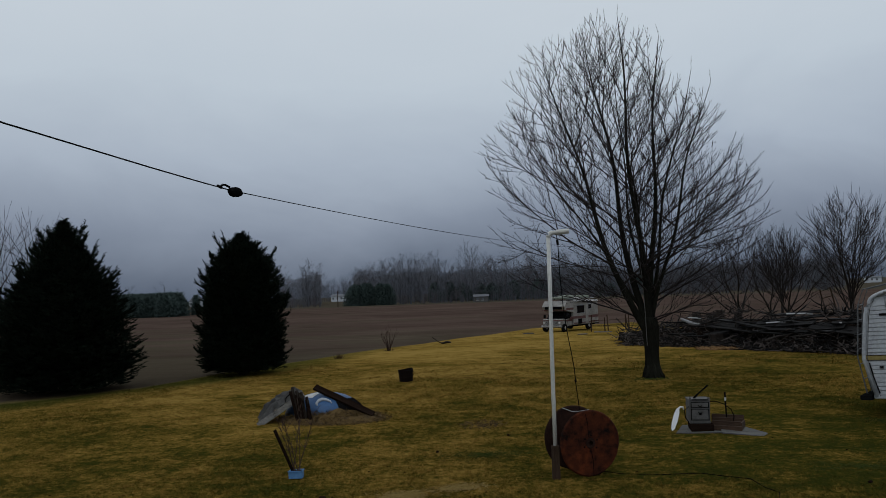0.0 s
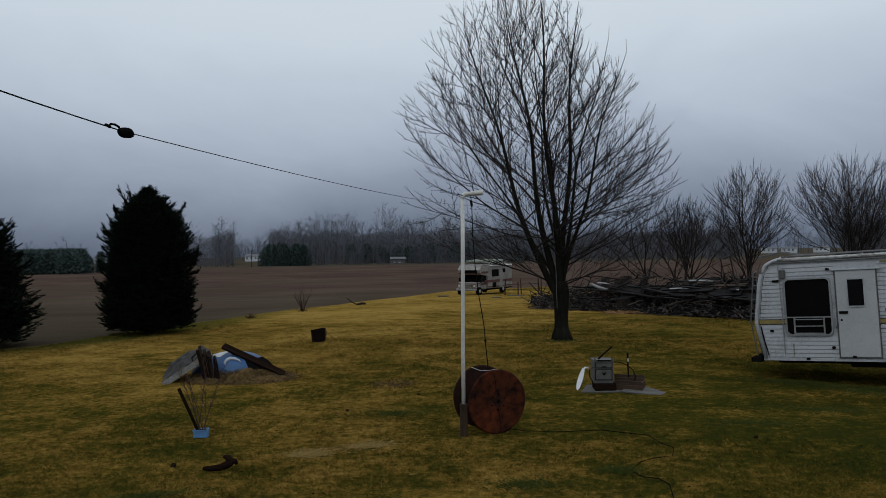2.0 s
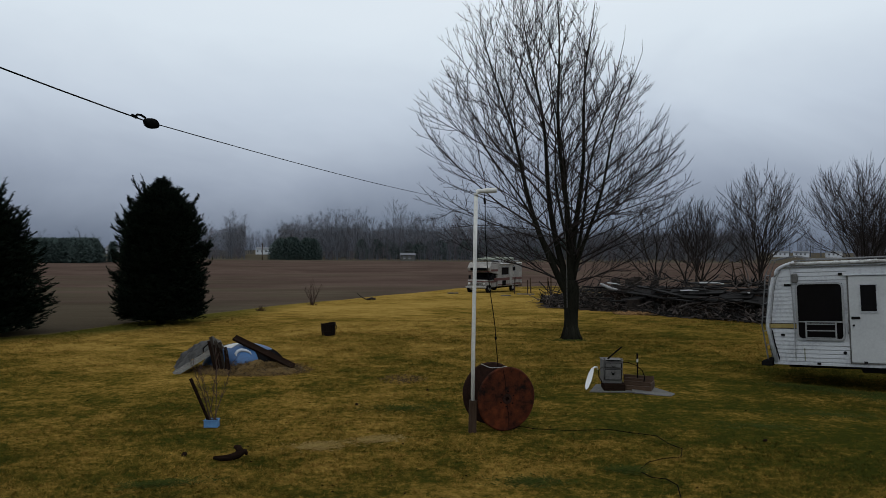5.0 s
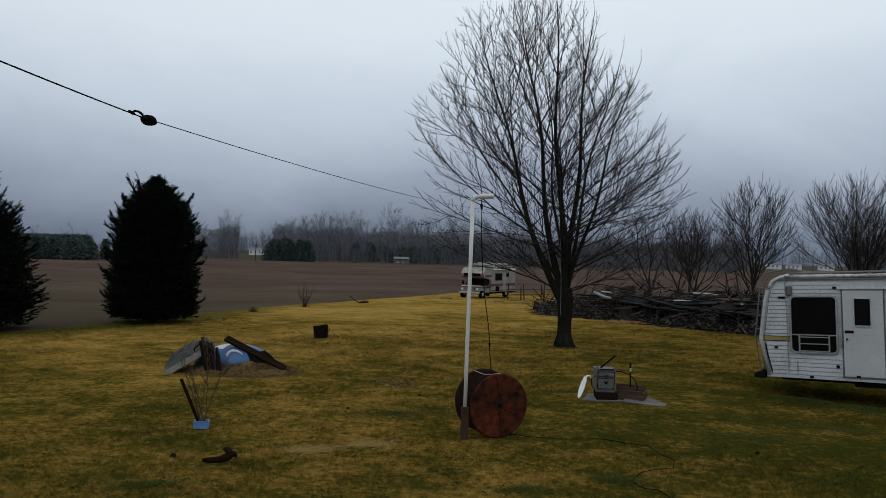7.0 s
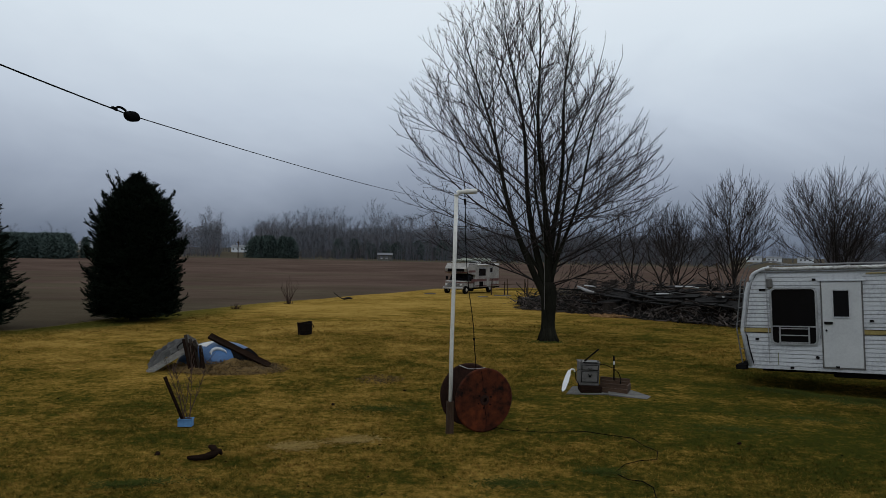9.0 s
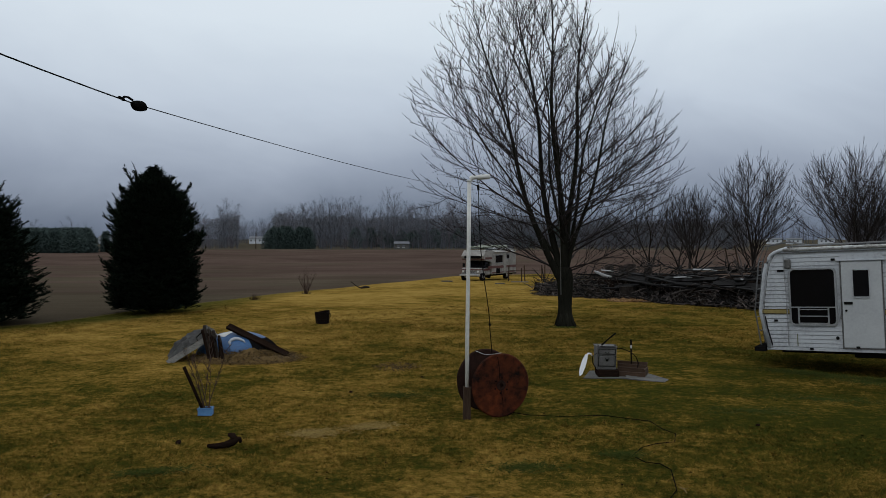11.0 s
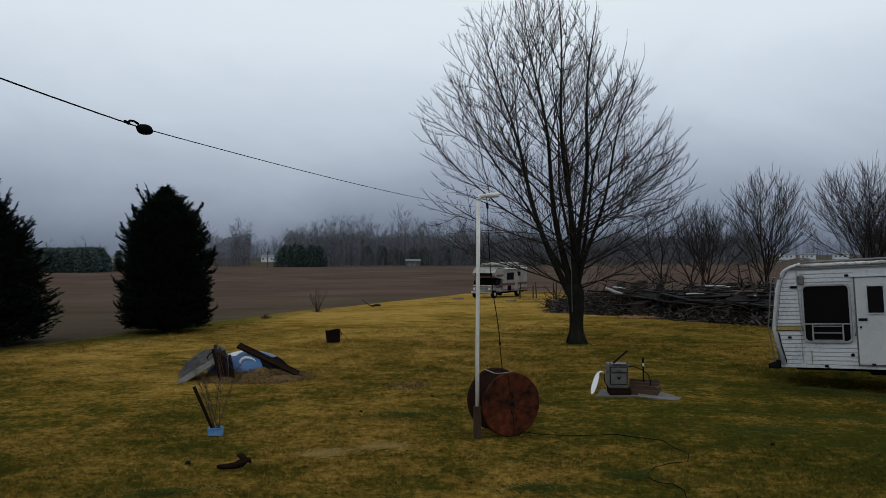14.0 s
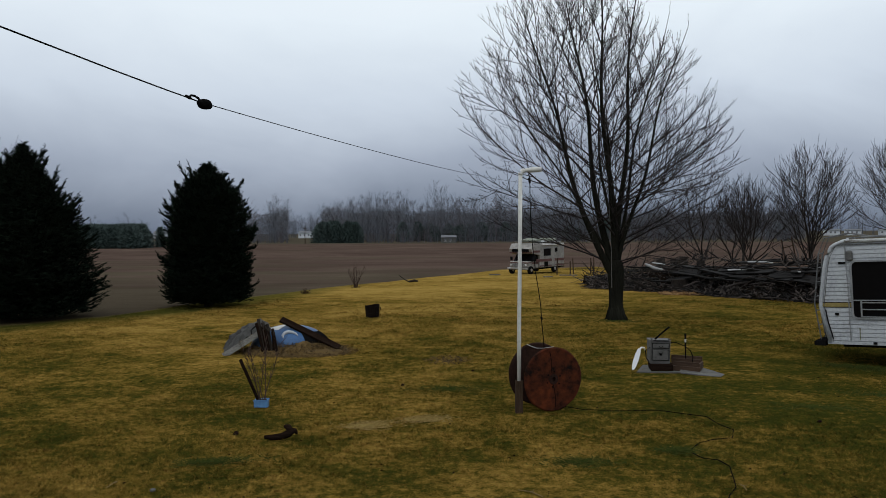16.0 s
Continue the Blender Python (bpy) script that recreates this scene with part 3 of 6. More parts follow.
def branch_out(rng, trunk, twigs, crown, stems, fork, gap, tip, low=0.0, buds=True, fine=1.0, droop=0.10, flat=32, thick=(0.20, 0.145), outward=0.75, heavy=1.0, sparse=1.0):
    """Stems (top x, top y, top z, thickness, bend, start) that carry limbs, branches and budding twigs, each shorter and thinner."""

    def bud(q):
        az = rng.uniform(0, 6.283)
        twigs.spike(q, (q[0] + 0.028 * math.cos(az), q[1] + 0.028 * math.sin(az), q[2] + rng.uniform(0.02, 0.05)), tip * 2.0)

    def twig(p, d, length):
        path, _ = sweep(rng, p, d, length, 3, 0.35, 0.13, 0.9)
        twigs.tube(path, taper(tip * 0.95, tip * 0.55, 3), 3, False)
        if buds:
            for q in path[1:]:
                bud(q)
            for k in range(2):
                if rng.random() < 0.5:
                    s = rng.random()
                    bud(tuple(path[k][j] + (path[k + 1][j] - path[k][j]) * s for j in range(3)))

    def branch(p, d, length, r, turn, depth):
        n = max(4, min(12, int(length / (0.17 * fine))))
        path, ways = sweep(rng, p, d, length, n, turn, 0.085, 0.42 if depth == 2 else 0.28)
        twigs.tube(path, [r + (tip - r) * (i / n) ** 0.8 for i in range(n + 1)], 5 if r > 0.02 else 3, False)
        every = (thick[0] if depth == 1 else thick[1]) * fine
        l, side = length * (0.20 if depth == 1 else 0.16), rng.choice((-1, 1))
        while l < length * 0.985:
            f = l / length * n
            i = min(n - 1, int(f))
            q = tuple(path[i][k] + (path[i + 1][k] - path[i][k]) * (f - i) for k in range(3))
            left = length - l
            e = beside(rng, ways[i], rng.uniform(0.42, 0.85), side, 0.10)
            side = -side
            if depth == 1:
                ln = min(0.2 * fine + left * rng.uniform(0.3, 0.82), 2.3)
                ln = min(ln, crown.reach(q, e, ln) + 0.25 * fine)
                if ln > 0.42 * fine:
                    branch(q, e, ln, max(tip, min(r * 0.55, 0.0052 + 0.006 * ln)), 0.10, 2)
                else:
                    twig(q, e, ln)
            else:
                twig(q, e, rng.uniform(0.10, 0.30) * fine + left * rng.uniform(0.0, 0.38))
            l += every * rng.uniform(0.65, 1.35)
        for _ in range(2):
            twig(path[-1], beside(rng, ways[-1], rng.uniform(0.05, 0.35), rng.choice((-1, 1)), 0.1), rng.uniform(0.18, 0.42) * fine)

    for sx, sy, sz, r, bend_k, start in stems:
        n = 20
        path = []
        wx, wy = rng.uniform(0, 6), rng.uniform(0, 6)
        for i in range(n + 1):
            u = i / n
            k = u ** bend_k
            w = 0.12 * math.sin(math.pi * u)
            path.append((sx * k + w * math.sin(u * 8 + wx), sy * k + w * math.sin(u * 7 + wy), fork + start + (sz - fork - start) * u))
        trunk.tube(path, [r * (1 - 0.97 * (i / n) ** 0.6) + 0.004 for i in range(n + 1)], 8, False)
        az = rng.uniform(0, 6.283)
        span = sz - fork - start
        first = low if start < 0.3 else 0.15
        l = first + gap * rng.random()
        while l < span * 0.985:
            f = l / span * n
            i = min(n - 1, int(f))
            q = tuple(path[i][k] + (path[i + 1][k] - path[i][k]) * (f - i) for k in range(3))
            way = unit(tuple(path[i + 1][k] - path[i][k] for k in range(3)))
            # limbs turn away from the middle of the crown
            az += 2.4 + rng.uniform(-0.4, 0.4)
            ox, oy = q[0] - crown.axis(q[2]), q[1]
            o = math.hypot(ox, oy) + 0.15
            hx, hy = math.cos(az) + outward * ox / o, math.sin(az) + outward * oy / o
            h = math.hypot(hx, hy) or 1
            rel = q[2] / crown.high
            el = radians(flat + (66 - flat) * rel ** 0.8 + rng.uniform(-9, 9))
            d = unit((hx / h * math.cos(el) + 0.2 * way[0], hy / h * math.cos(el) + 0.2 * way[1], math.sin(el) + 0.15 * rel))
            turn = -droop * (1 - 1.9 * rel) if rel < 0.5 else 0.05
            full = crown.reach(q, d, 6.0)
            ln = full * rng.choice((1.0, 0.97, 0.93, 0.8, 0.6)) * (1.0 if rel > 0.4 else 1.06)
            if ln > 0.35:
                branch(q, d, ln, min(0.5 * r * (1 - 0.9 * (l / span) ** 0.75) + 0.004, heavy * (0.008 + 0.0075 * ln)), turn, 1)
            l += gap * rng.uniform(0.7, 1.3) * (sparse if rel < 0.36 else 1.0 if rel < 0.7 else 0.7)
        twig(path[-1], (0, 0, 1), 0.35)


def big_tree(at):
    rng = random.Random(11)
    prof = [(0, 0.2), (1.3, 1.3), (1.7, 2.9), (2.4, 3.55), (3.5, 3.8), (4.8, 3.92), (6.0, 3.85), (7.2, 3.5), (8.4, 2.85), (9.3, 2.2), (10.0, 1.55), (10.5, 0.9), (10.8, 0.3)]
    root = thing("maple_tree", at, "large bare maple with many upright stems on the lawn", "tree")
    trunk, twigs = Mesh(), Mesh()
    base = [(0, 0, -0.1), (0, 0, 0.05), (-0.005, 0, 0.2), (-0.01, 0, 0.55), (0.0, 0, 1.0), (-0.01, 0, 1.4), (0, 0, 1.75)]
    trunk.tube(base, [0.31, 0.27, 0.225, 0.20, 0.215, 0.25, 0.18], 14)
    for i in range(7):
        a = i * 0.9 + 0.3
        trunk.tube([(0.16 * math.cos(a), 0.16 * math.sin(a), 0.4), (0.23 * math.cos(a), 0.23 * math.sin(a), 0.12), (0.36 * math.cos(a), 0.36 * math.sin(a), -0.06)], [0.05, 0.07, 0.04], 6)
    stems = [(-2.75, -0.4, 9.3, 0.125, 0.8, 0.0), (-1.5, 0.5, 10.3, 0.135, 0.85, 0.0), (-0.55, -0.5, 10.5, 0.14, 0.8, 0.0), (0.7, 0.3, 10.1, 0.13, 1.4, 0.0), (1.7, 0.9, 9.2, 0.075, 1.25, 0.4),
             (1.9, -0.7, 8.3, 0.085, 1.2, 0.1), (-0.7, 2.1, 9.2, 0.065, 0.9, 0.9), (-0.9, -2.1, 8.8, 0.06, 0.9, 1.1), (-3.4, 0.6, 7.4, 0.06, 0.9, 0.6)]
    branch_out(rng, trunk, twigs, Crown(prof, -0.17, 3.0), stems, 1.15, 0.45, 0.0050, low=0.3, flat=8, droop=0.03, thick=(0.29, 0.20), outward=0.9, heavy=0.8, sparse=1.3)
    part("trunk", trunk, M_MOSS, root, "mossy forked trunk", smooth=True)
    part("crown", twigs, M_TWIG, root, "bare budding twigs")
    part("hanging_cord", Mesh().tube([(-0.16, -0.30, 0.95), (-0.17, -0.27, 2.0), (-0.21, -0.24, 3.0), (-0.24, -0.2, 3.9)], [0.011] * 4, 6), M_GREYWOOD, root, "thin pale cord hanging down the trunk")
    return root


big_tree(pose(2.66, 22.6, zg(22.5)))


def bare_tree(seed, height, spread, stems, rad=0.16, vase=0.6, low=0.2, gap=0.6, tip=0.011, fine=2.3):
    """A smaller bare tree, a fan of rising stems that ends in fine twigs; returns its trunk and crown meshes."""
    rng = random.Random(seed)
    trunk, crown = Mesh(), Mesh()
    fork = height * low
    trunk.tube([(0, 0, -0.3), (0, 0, 0.1), (0.02, 0, fork * 0.6), (0, 0.02, fork * 1.15)], [rad * 1.4, rad * 1.1, rad, rad * 0.85], 8)
    prof = [(0, 0.1)]
    for u in (0.0, 0.12, 0.25, 0.4, 0.55, 0.7, 0.82, 0.91, 0.97, 1.0):
        w = spread * (0.35 + 0.65 * math.sin(min(1.0, u * 2.0) * 1.57)) * math.sqrt(max(0.0, 1 - max(0, u - 0.5) ** 2 / 0.255))
        prof.append((fork * 0.9 + (height * 0.97 - fork * 0.9) * u, w))
    fan = []
    for i in range(stems):
        k = math.sqrt((i + 0.5) / stems)
        az, out = i * 2.399 + seed, k * vase * spread * 1.05
        fan.append((out * math.cos(az), out * math.sin(az), height * (0.97 - 0.28 * k * k), rad * (0.62 - 0.25 * k), 1.05 - 0.25 * k, rng.uniform(0, 0.1) * height))
    branch_out(rng, trunk, crown, Crown(prof, 0.0, seed), fan, fork * 0.85, gap, tip, low=0.8, buds=False, fine=fine, droop=0.0)
    return trunk, crown


BARE = "bare trees beyond the wood pile"


def put_bare(name, at, label, group="", **kw):
    t, c = bare_tree(**kw)
    root = thing(name, at, label, "tree", group)
    part("trunk", t, M_BARK, root, smooth=True)
    part("crown", c, M_TWIG, root)
    return root


t1 = put_bare("bare_tree", pose(20.9, 58, zg(58)), "bare rounded tree with dense fine twigs beyond the wood pile", BARE, seed=3, height=9.8, spread=3.15, stems=9, vase=0.75, low=0.10, gap=0.75)
t2 = put_bare("bare_tree", pose(29.6, 60, zg(60)), "wide bare tree with spreading fan-like branches", BARE, seed=8, height=11.0, spread=5.2, stems=11, vase=0.9, low=0.10, gap=0.8)
t3 = put_bare("bare_tree", pose(31.2, 50, zg(50)), "tall bare tree behind the camper trailer", BARE, seed=14, height=11.0, spread=4.0, stems=9, vase=0.7, low=0.10, gap=0.8)
t4 = put_bare("bare_tree", pose(9.75, 42, zg(42), 0, -6, 0), "slender bare tree standing in the brush pile", BARE, seed=21, height=6.4, spread=2.7, stems=4, vase=1.0, rad=0.13, low=0.16, gap=0.62, tip=0.008)
copy_thing(t4, pose(13.25, 47, zg(47), 0, -10, 130))
copy_thing(t4, pose(15.6, 58, zg(58), 0, 12, 200))
copy_thing(t1, pose(24.6, 88, zg(88), 0, 0, 90))
copy_thing(t3, pose(44.5, 88, zg(88), 0, 0, 240))
copy_thing(t1, pose(60.5, 105, zg(105), 0, 0, 40))
copy_thing(t4, pose(33.5, 56, zg(56), 0, 0, 20))
copy_thing(t4, pose(-19.8, 25.5, zg(25), 0, 0, 70))

# ---- spruces ----


def spruce(at, height, profile, seed, label, boughs=170):
    """Boughs in ragged tiers, thickly set with upturned sprigs of needles."""
    rng = random.Random(seed)
    root = thing("spruce_tree", at, label, "tree", "dark spruces at the lawn's edge")
    trunk, crown = Mesh(), Mesh()
    trunk.tube([(0, 0, -0.1), (0, 0, 0.3), (0, 0, height * 0.5), (0, 0, height * 0.97)], [0.2, 0.15, 0.09, 0.012], 8)

    def radius(z, az):
        return crown_limit(profile, z / height) * (1 + 0.14 * noise.noise((1.6 * math.cos(az), 1.6 * math.sin(az), z * 1.9 + seed)) + 0.18 * noise.noise((4 * math.cos(az), 4 * math.sin(az), z * 4.5 + seed)))

    def sprig(z, az, f, big=1.0):
        r = radius(z, az) * f
        up = 0.45 + 0.9 * (z / height)
        ln = rng.uniform(0.16, 0.34) * big
        p = (math.cos(az) * (r - ln * 0.8), math.sin(az) * (r - ln * 0.8), z - 0.12 * (1 - z / height))
        q = (math.cos(az) * r, math.sin(az) * r, p[2] + ln * rng.uniform(0.1, 0.8) * up)
        crown.spike(p, q, 0.022 * big)
        for _ in range(5):
            s = rng.uniform(0.15, 0.9)
            c = tuple(p[k] + (q[k] - p[k]) * s for k in range(3))
            a2 = az + rng.choice((-1, 1)) * rng.uniform(0.4, 1.2)
            l2 = rng.uniform(0.07, 0.16) * big
            crown.spike(c, (c[0] + math.cos(a2) * l2, c[1] + math.sin(a2) * l2, c[2] + l2 * rng.uniform(-0.2, 0.8)), 0.017 * big)

    # number of sprigs by the crown's girth at each height
    steps = 90
    for i in range(steps):
        z0 = 0.26 + (height - 0.34) * i / steps
        n = int(26 + 58 * crown_limit(profile, z0 / height) / 1.8)
        for _ in range(n):
            sprig(z0 + rng.uniform(0, height / steps), rng.uniform(0, 6.283), rng.uniform(0.80, 1.05))
        for _ in range(n // 2):
            sprig(z0, rng.uniform(0, 6.283), rng.uniform(0.35, 0.85), 1.0 + 1.6 * max(0.0, 1 - 1.15 * z0 / height))
    # boughs that stand clear of the crown, with upturned ends full of short shoots
    def shoot(p, q, w):
        crown.spike(p, q, w)
        for k in range(7):
            t = 0.1 + 0.13 * k
            c = tuple(p[j] + (q[j] - p[j]) * t for j in range(3))
            a2 = rng.uniform(0, 6.283)
            crown.spike(c, (c[0] + 0.075 * math.cos(a2), c[1] + 0.075 * math.sin(a2), c[2] + rng.uniform(0.02, 0.07)), 0.016)

    for _ in range(boughs):
        b = rng.random()
        z = height * (0.065 + 0.835 * b)
        az = rng.uniform(0, 6.283)
        r1 = radius(z, az) * rng.uniform(0.92, 1.02) + rng.uniform(0.0, 0.20) * (1 - 0.3 * b)
        r0 = r1 * 0.55
        rise = rng.uniform(0.15, 0.5) * (0.6 + 0.7 * b)
        path = [(math.cos(az) * (r0 + (r1 - r0) * t), math.sin(az) * (r0 + (r1 - r0) * t), z - 0.1 + rise * t * t) for t in (0, 0.35, 0.65, 0.85, 1.0)]
        crown.tube(path, [0.03, 0.03, 0.025, 0.02, 0.01], 4, False)
        for _ in range(11):
            t = rng.uniform(1.2, 4.0)
            i = min(3, int(t))
            p = tuple(path[i][j] + (path[i + 1][j] - path[i][j]) * (t - i) for j in range(3))
            a2 = az + rng.gauss(0, 0.9)
            l2 = rng.uniform(0.12, 0.27)
            shoot(p, (p[0] + math.cos(a2) * l2 * 0.7, p[1] + math.sin(a2) * l2 * 0.7, p[2] + l2 * rng.uniform(0.2, 0.95) * (0.6 + 0.6 * b)), 0.02)
        shoot(path[-1], (path[-1][0] + math.cos(az) * 0.1, path[-1][1] + math.sin(az) * 0.1, path[-1][2] + rng.uniform(0.1, 0.28)), 0.02)
    # upright shoots about the top
    for _ in range(60):
        b = rng.uniform(0.68, 0.93)
        az = rng.uniform(0, 6.283)
        r = crown_limit(profile, b) * rng.uniform(0.3, 0.95)
        p = (math.cos(az) * r, math.sin(az) * r, height * b - 0.1)
        shoot(p, (p[0] * 1.08, p[1] * 1.08, p[2] + rng.uniform(0.22, 0.42)), 0.02)
    for k in range(30):
        z = height * (0.88 + 0.1 * k / 30)
        a2 = k * 2.4
        l2 = 0.15 - 0.11 * k / 30
        crown.spike((0, 0, z), (l2 * math.cos(a2), l2 * math.sin(a2), z + l2), 0.02)
    shoot((0, 0, height * 0.93), (0.01, 0, height * 1.01), 0.025)
    part("trunk", trunk, M_BARK, root, smooth=True)
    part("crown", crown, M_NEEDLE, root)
    return root


spruce(pose(-11.5, 26.6, zg(26.6)), 5.10, [(0, 1.25), (0.05, 1.48), (0.15, 1.6), (0.4, 1.5), (0.55, 1.46), (0.70, 1.34), (0.80, 1.07), (0.88, 0.75), (0.95, 0.34), (1.0, 0.04)], 4, "dense dark green columnar spruce at the edge of the lawn")
spruce(pose(-15.4, 21.9, zg(21)), 5.32, [(0, 1.75), (0.08, 2.0), (0.28, 2.05), (0.5, 1.75), (0.69, 1.2), (0.82, 0.72), (0.93, 0.30), (1.0, 0.04)], 9, "broad dark green spruce with ragged boughs at the lawn edge")

# ---- far woods, houses and the distance ----


def far_wood():
    rng = random.Random(31)
    m, red, pine = Mesh(), Mesh(), Mesh()

    def one(mesh, x, y, h, wide, dense):
        """A far bare tree: trunk, and a rounded crown of rising branches and twigs."""
        z0 = zg(y) - 0.2
        lean = rng.uniform(-0.04, 0.04) * h
        mesh.tube([(x, y, z0), (x + lean * 0.5, y, z0 + h * 0.45), (x + lean, y, z0 + h * 0.8)], [0.13, 0.08, 0.02], 4, False)
        mid = rng.uniform(0.5, 0.66)
        for _ in range(dense):
            b = rng.uniform(0.2, 1.0)
            az = rng.uniform(0, 6.283)
            u = rng.uniform(0.35, 1.0)
            R = wide * math.sqrt(max(0.03, 1 - ((b - mid) / 0.47) ** 2)) * u
            cx = x + lean * b
            p = (cx + math.cos(az) * R * 0.15, y + math.sin(az) * R * 0.15, z0 + h * max(0.12, b - 0.24 * u))
            q = (cx + math.cos(az) * R, y + math.sin(az) * R, z0 + h * min(1.0, b + 0.03))
            mesh.spike(p, q, 0.034)
            for _ in range(9):
                s = rng.uniform(0.35, 1.0)
                c = tuple(p[k] + (q[k] - p[k]) * s for k in range(3))
                az2 = az + rng.gauss(0, 1.0)
                ll = rng.uniform(0.5, 1.5) * h / 13
                mesh.spike(c, (c[0] + math.cos(az2) * ll * 0.7, c[1] + math.sin(az2) * ll * 0.7, c[2] + ll * rng.uniform(0.0, 0.8)), 0.024)

    def conifer(x, y, h, r, n=800):
        z0 = zg(y)
        for _ in range(n):
            b = rng.random() ** 1.05
            az = rng.uniform(0, 6.283)
            rr = r * min(1.0, 1.35 * math.sqrt(max(0.0, 1 - b))) * rng.uniform(0.5, 1)
            p = (x + math.cos(az) * rr * 0.72, y + math.sin(az) * rr * 0.72, z0 + h * b * 0.93)
            a2 = az + rng.gauss(0, 0.9)
            l = rng.uniform(0.5, 1.1)
            pine.spike(p, (p[0] + math.cos(a2) * l * 0.8, p[1] + math.sin(a2) * l * 0.8, p[2] + l * rng.uniform(-0.1, 0.9)), 0.24 if n < 500 else 0.16)

    def clear(x, y):
        """Keeps the clearings round the far houses free of trees."""
        k = x / y
        return y < 424 and (-0.316 < k < -0.270 or 0.355 < k < 0.48)

    for i in range(620):
        x = rng.uniform(-112, 225)
        y = rng.uniform(282, 370)
        if clear(x, y) or noise.noise((x * 0.09, y * 0.05, 3.3)) < rng.uniform(-0.7, 0.15):
            continue
        h = (11.0 + 9.5 * rng.random() ** 1.5 + 3.0 * noise.noise((x * 0.06, 0, 9))) * (y / 300) * (1.0 if x < 20 else 0.8)
        one(red if rng.random() < 0.22 else m, x, y, h, rng.uniform(3.2, 5.6), 40)
    for x, h in ((-32.5, 23), (-30, 21), (-54, 19), (-51, 19.5), (-44, 17), (-40.5, 16), (-21, 16.5), (-17.5, 17.5), (-64, 16), (-95, 16), (-72, 15), (-104, 14)):
        one(m, x, 281 + rng.uniform(-2, 3), h, 5.0, 80)
    for _ in range(700):
        x = rng.uniform(-105, 225)
        y = rng.uniform(276, 290)
        if not clear(x, y):
            one(red if rng.random() < 0.4 else m, x, y, rng.uniform(2.5, 6.5), 2.2, 9)
    for _ in range(150):
        k = rng.choice((rng.uniform(-0.33, -0.26), rng.uniform(0.34, 0.5)))
        y = rng.uniform(432, 480)
        one(m, k * y, y, rng.uniform(10, 17), 3.6, 24)
    # the thicket behind, a close tangle of branches under an uneven top
    for _ in range(110000):
        x = rng.uniform(-125, 225)
        y = rng.uniform(312, 372)
        if clear(x, y):
            continue
        top = (11.2 + 3.6 * noise.noise((x * 0.11, y * 0.03, 1)) + 2.0 * noise.noise((x * 0.4, 0, 4))) * (1.0 if x < 20 else 0.85) * y / 300
        z = zg(y) + top * rng.random() ** 0.8 - 0.5
        a = rng.uniform(0, 6.283)
        l = rng.uniform(0.8, 1.9)
        (red if rng.random() < 0.2 else m).spike((x, y, z), (x + 1.0 * l * math.cos(a), y + 1.0 * l * math.sin(a), z + l * rng.uniform(-0.1, 0.8)), 0.10)
    for i in range(16):
        conifer(rng.uniform(-77, -60), rng.uniform(276, 282), rng.uniform(6.0, 9.0), rng.uniform(3.6, 5.0))
    for i in range(30):
        conifer(rng.uniform(-58, 40), rng.uniform(300, 322), rng.uniform(5, 9), 4.2)
    for i in range(230):
        conifer(rng.uniform(-175, -104.5), rng.uniform(192, 206), rng.uniform(6.0, 7.0), rng.uniform(2.8, 3.8), 450)
    for i in range(5):
        one(m, rng.uniform(-140, -112), 214, rng.uniform(9, 11), 3.0, 30)
    conifer(-104.2, 209, 6.0, 1.7)
    conifer(-101, 211, 6.6, 2.2)
    # these three carry the distance haze in their paled colours
    solid("bare_wood", m, M_HAZETWIG, "long line of bare woodland behind the field, haze in its grey colour", "woodland", kind="stuff")
    solid("reddish_wood", red, M_HAZERED, "bare woodland with a reddish cast behind the field, paled in colour for haze", "woodland", kind="stuff")
    solid("pine_grove", pine, M_HAZENEEDLE, "green conifers along the far field edge, paled in colour for haze", "woodland", kind="stuff")


far_wood()


def far_house(at, w, d, h, label, roof=1.2, paint=None):
    root = thing("farm_house", at, label, "house", "distant white houses")
    part("wall", Mesh().box(0, w, 0, d, 0, h), paint or M_FARWHITE, root)
    m = Mesh()
    m.v += [(-0.3, -0.4, h), (w + 0.3, -0.4, h), (w + 0.3, d + 0.4, h), (-0.3, d + 0.4, h), (-0.3, d / 2, h + roof), (w + 0.3, d / 2, h + roof)]
    m.f += [(0, 1, 5, 4), (2, 3, 4, 5), (0, 4, 3), (1, 2, 5), (0, 3, 2, 1)]
    part("roof", m, M_ROOFGREY, root)
    for i in range(max(2, int(w / 2.4))):
        x = 0.7 + i * (w - 1.2) / max(2, int(w / 2.4))
        win = part("window", Mesh().box(x, x + 0.9, -0.06, 0.02, h * 0.42, h * 0.78), M_ROOFGREY, root)
        part("sill", Mesh().box(x - 0.1, x + 1.0, -0.1, 0.0, h * 0.30, h * 0.35), M_WHITEP, win)
    return root


far_house(pose(-127, 420, -0.3), 8.4, 6, 3.0, "low white house with grey roof beyond the field")
far_house(pose(-204.5, 402, -0.3), 6.0, 6, 3.0, "white barn-like house behind the pine grove", 1.8)
far_house(pose(-29, 272, -1.25, 0, 0, 8), 5, 5, 2.0, "small pale house among the bare trees", 0.8, M_GREYWOOD)
for k, x in enumerate((158, 170, 186)):
    far_house(pose(x, 418 + 3 * (k % 2), -0.3, 0, 0, -14), 7.6, 4, 2.7, "white mobile home beyond the far trees", 0.7)
for x in (112, 126, 141):
    far_house(pose(x, 424, -0.3, 0, 0, 10), 5.2, 4, 2.4, "white mobile home beyond the far trees", 0.6)


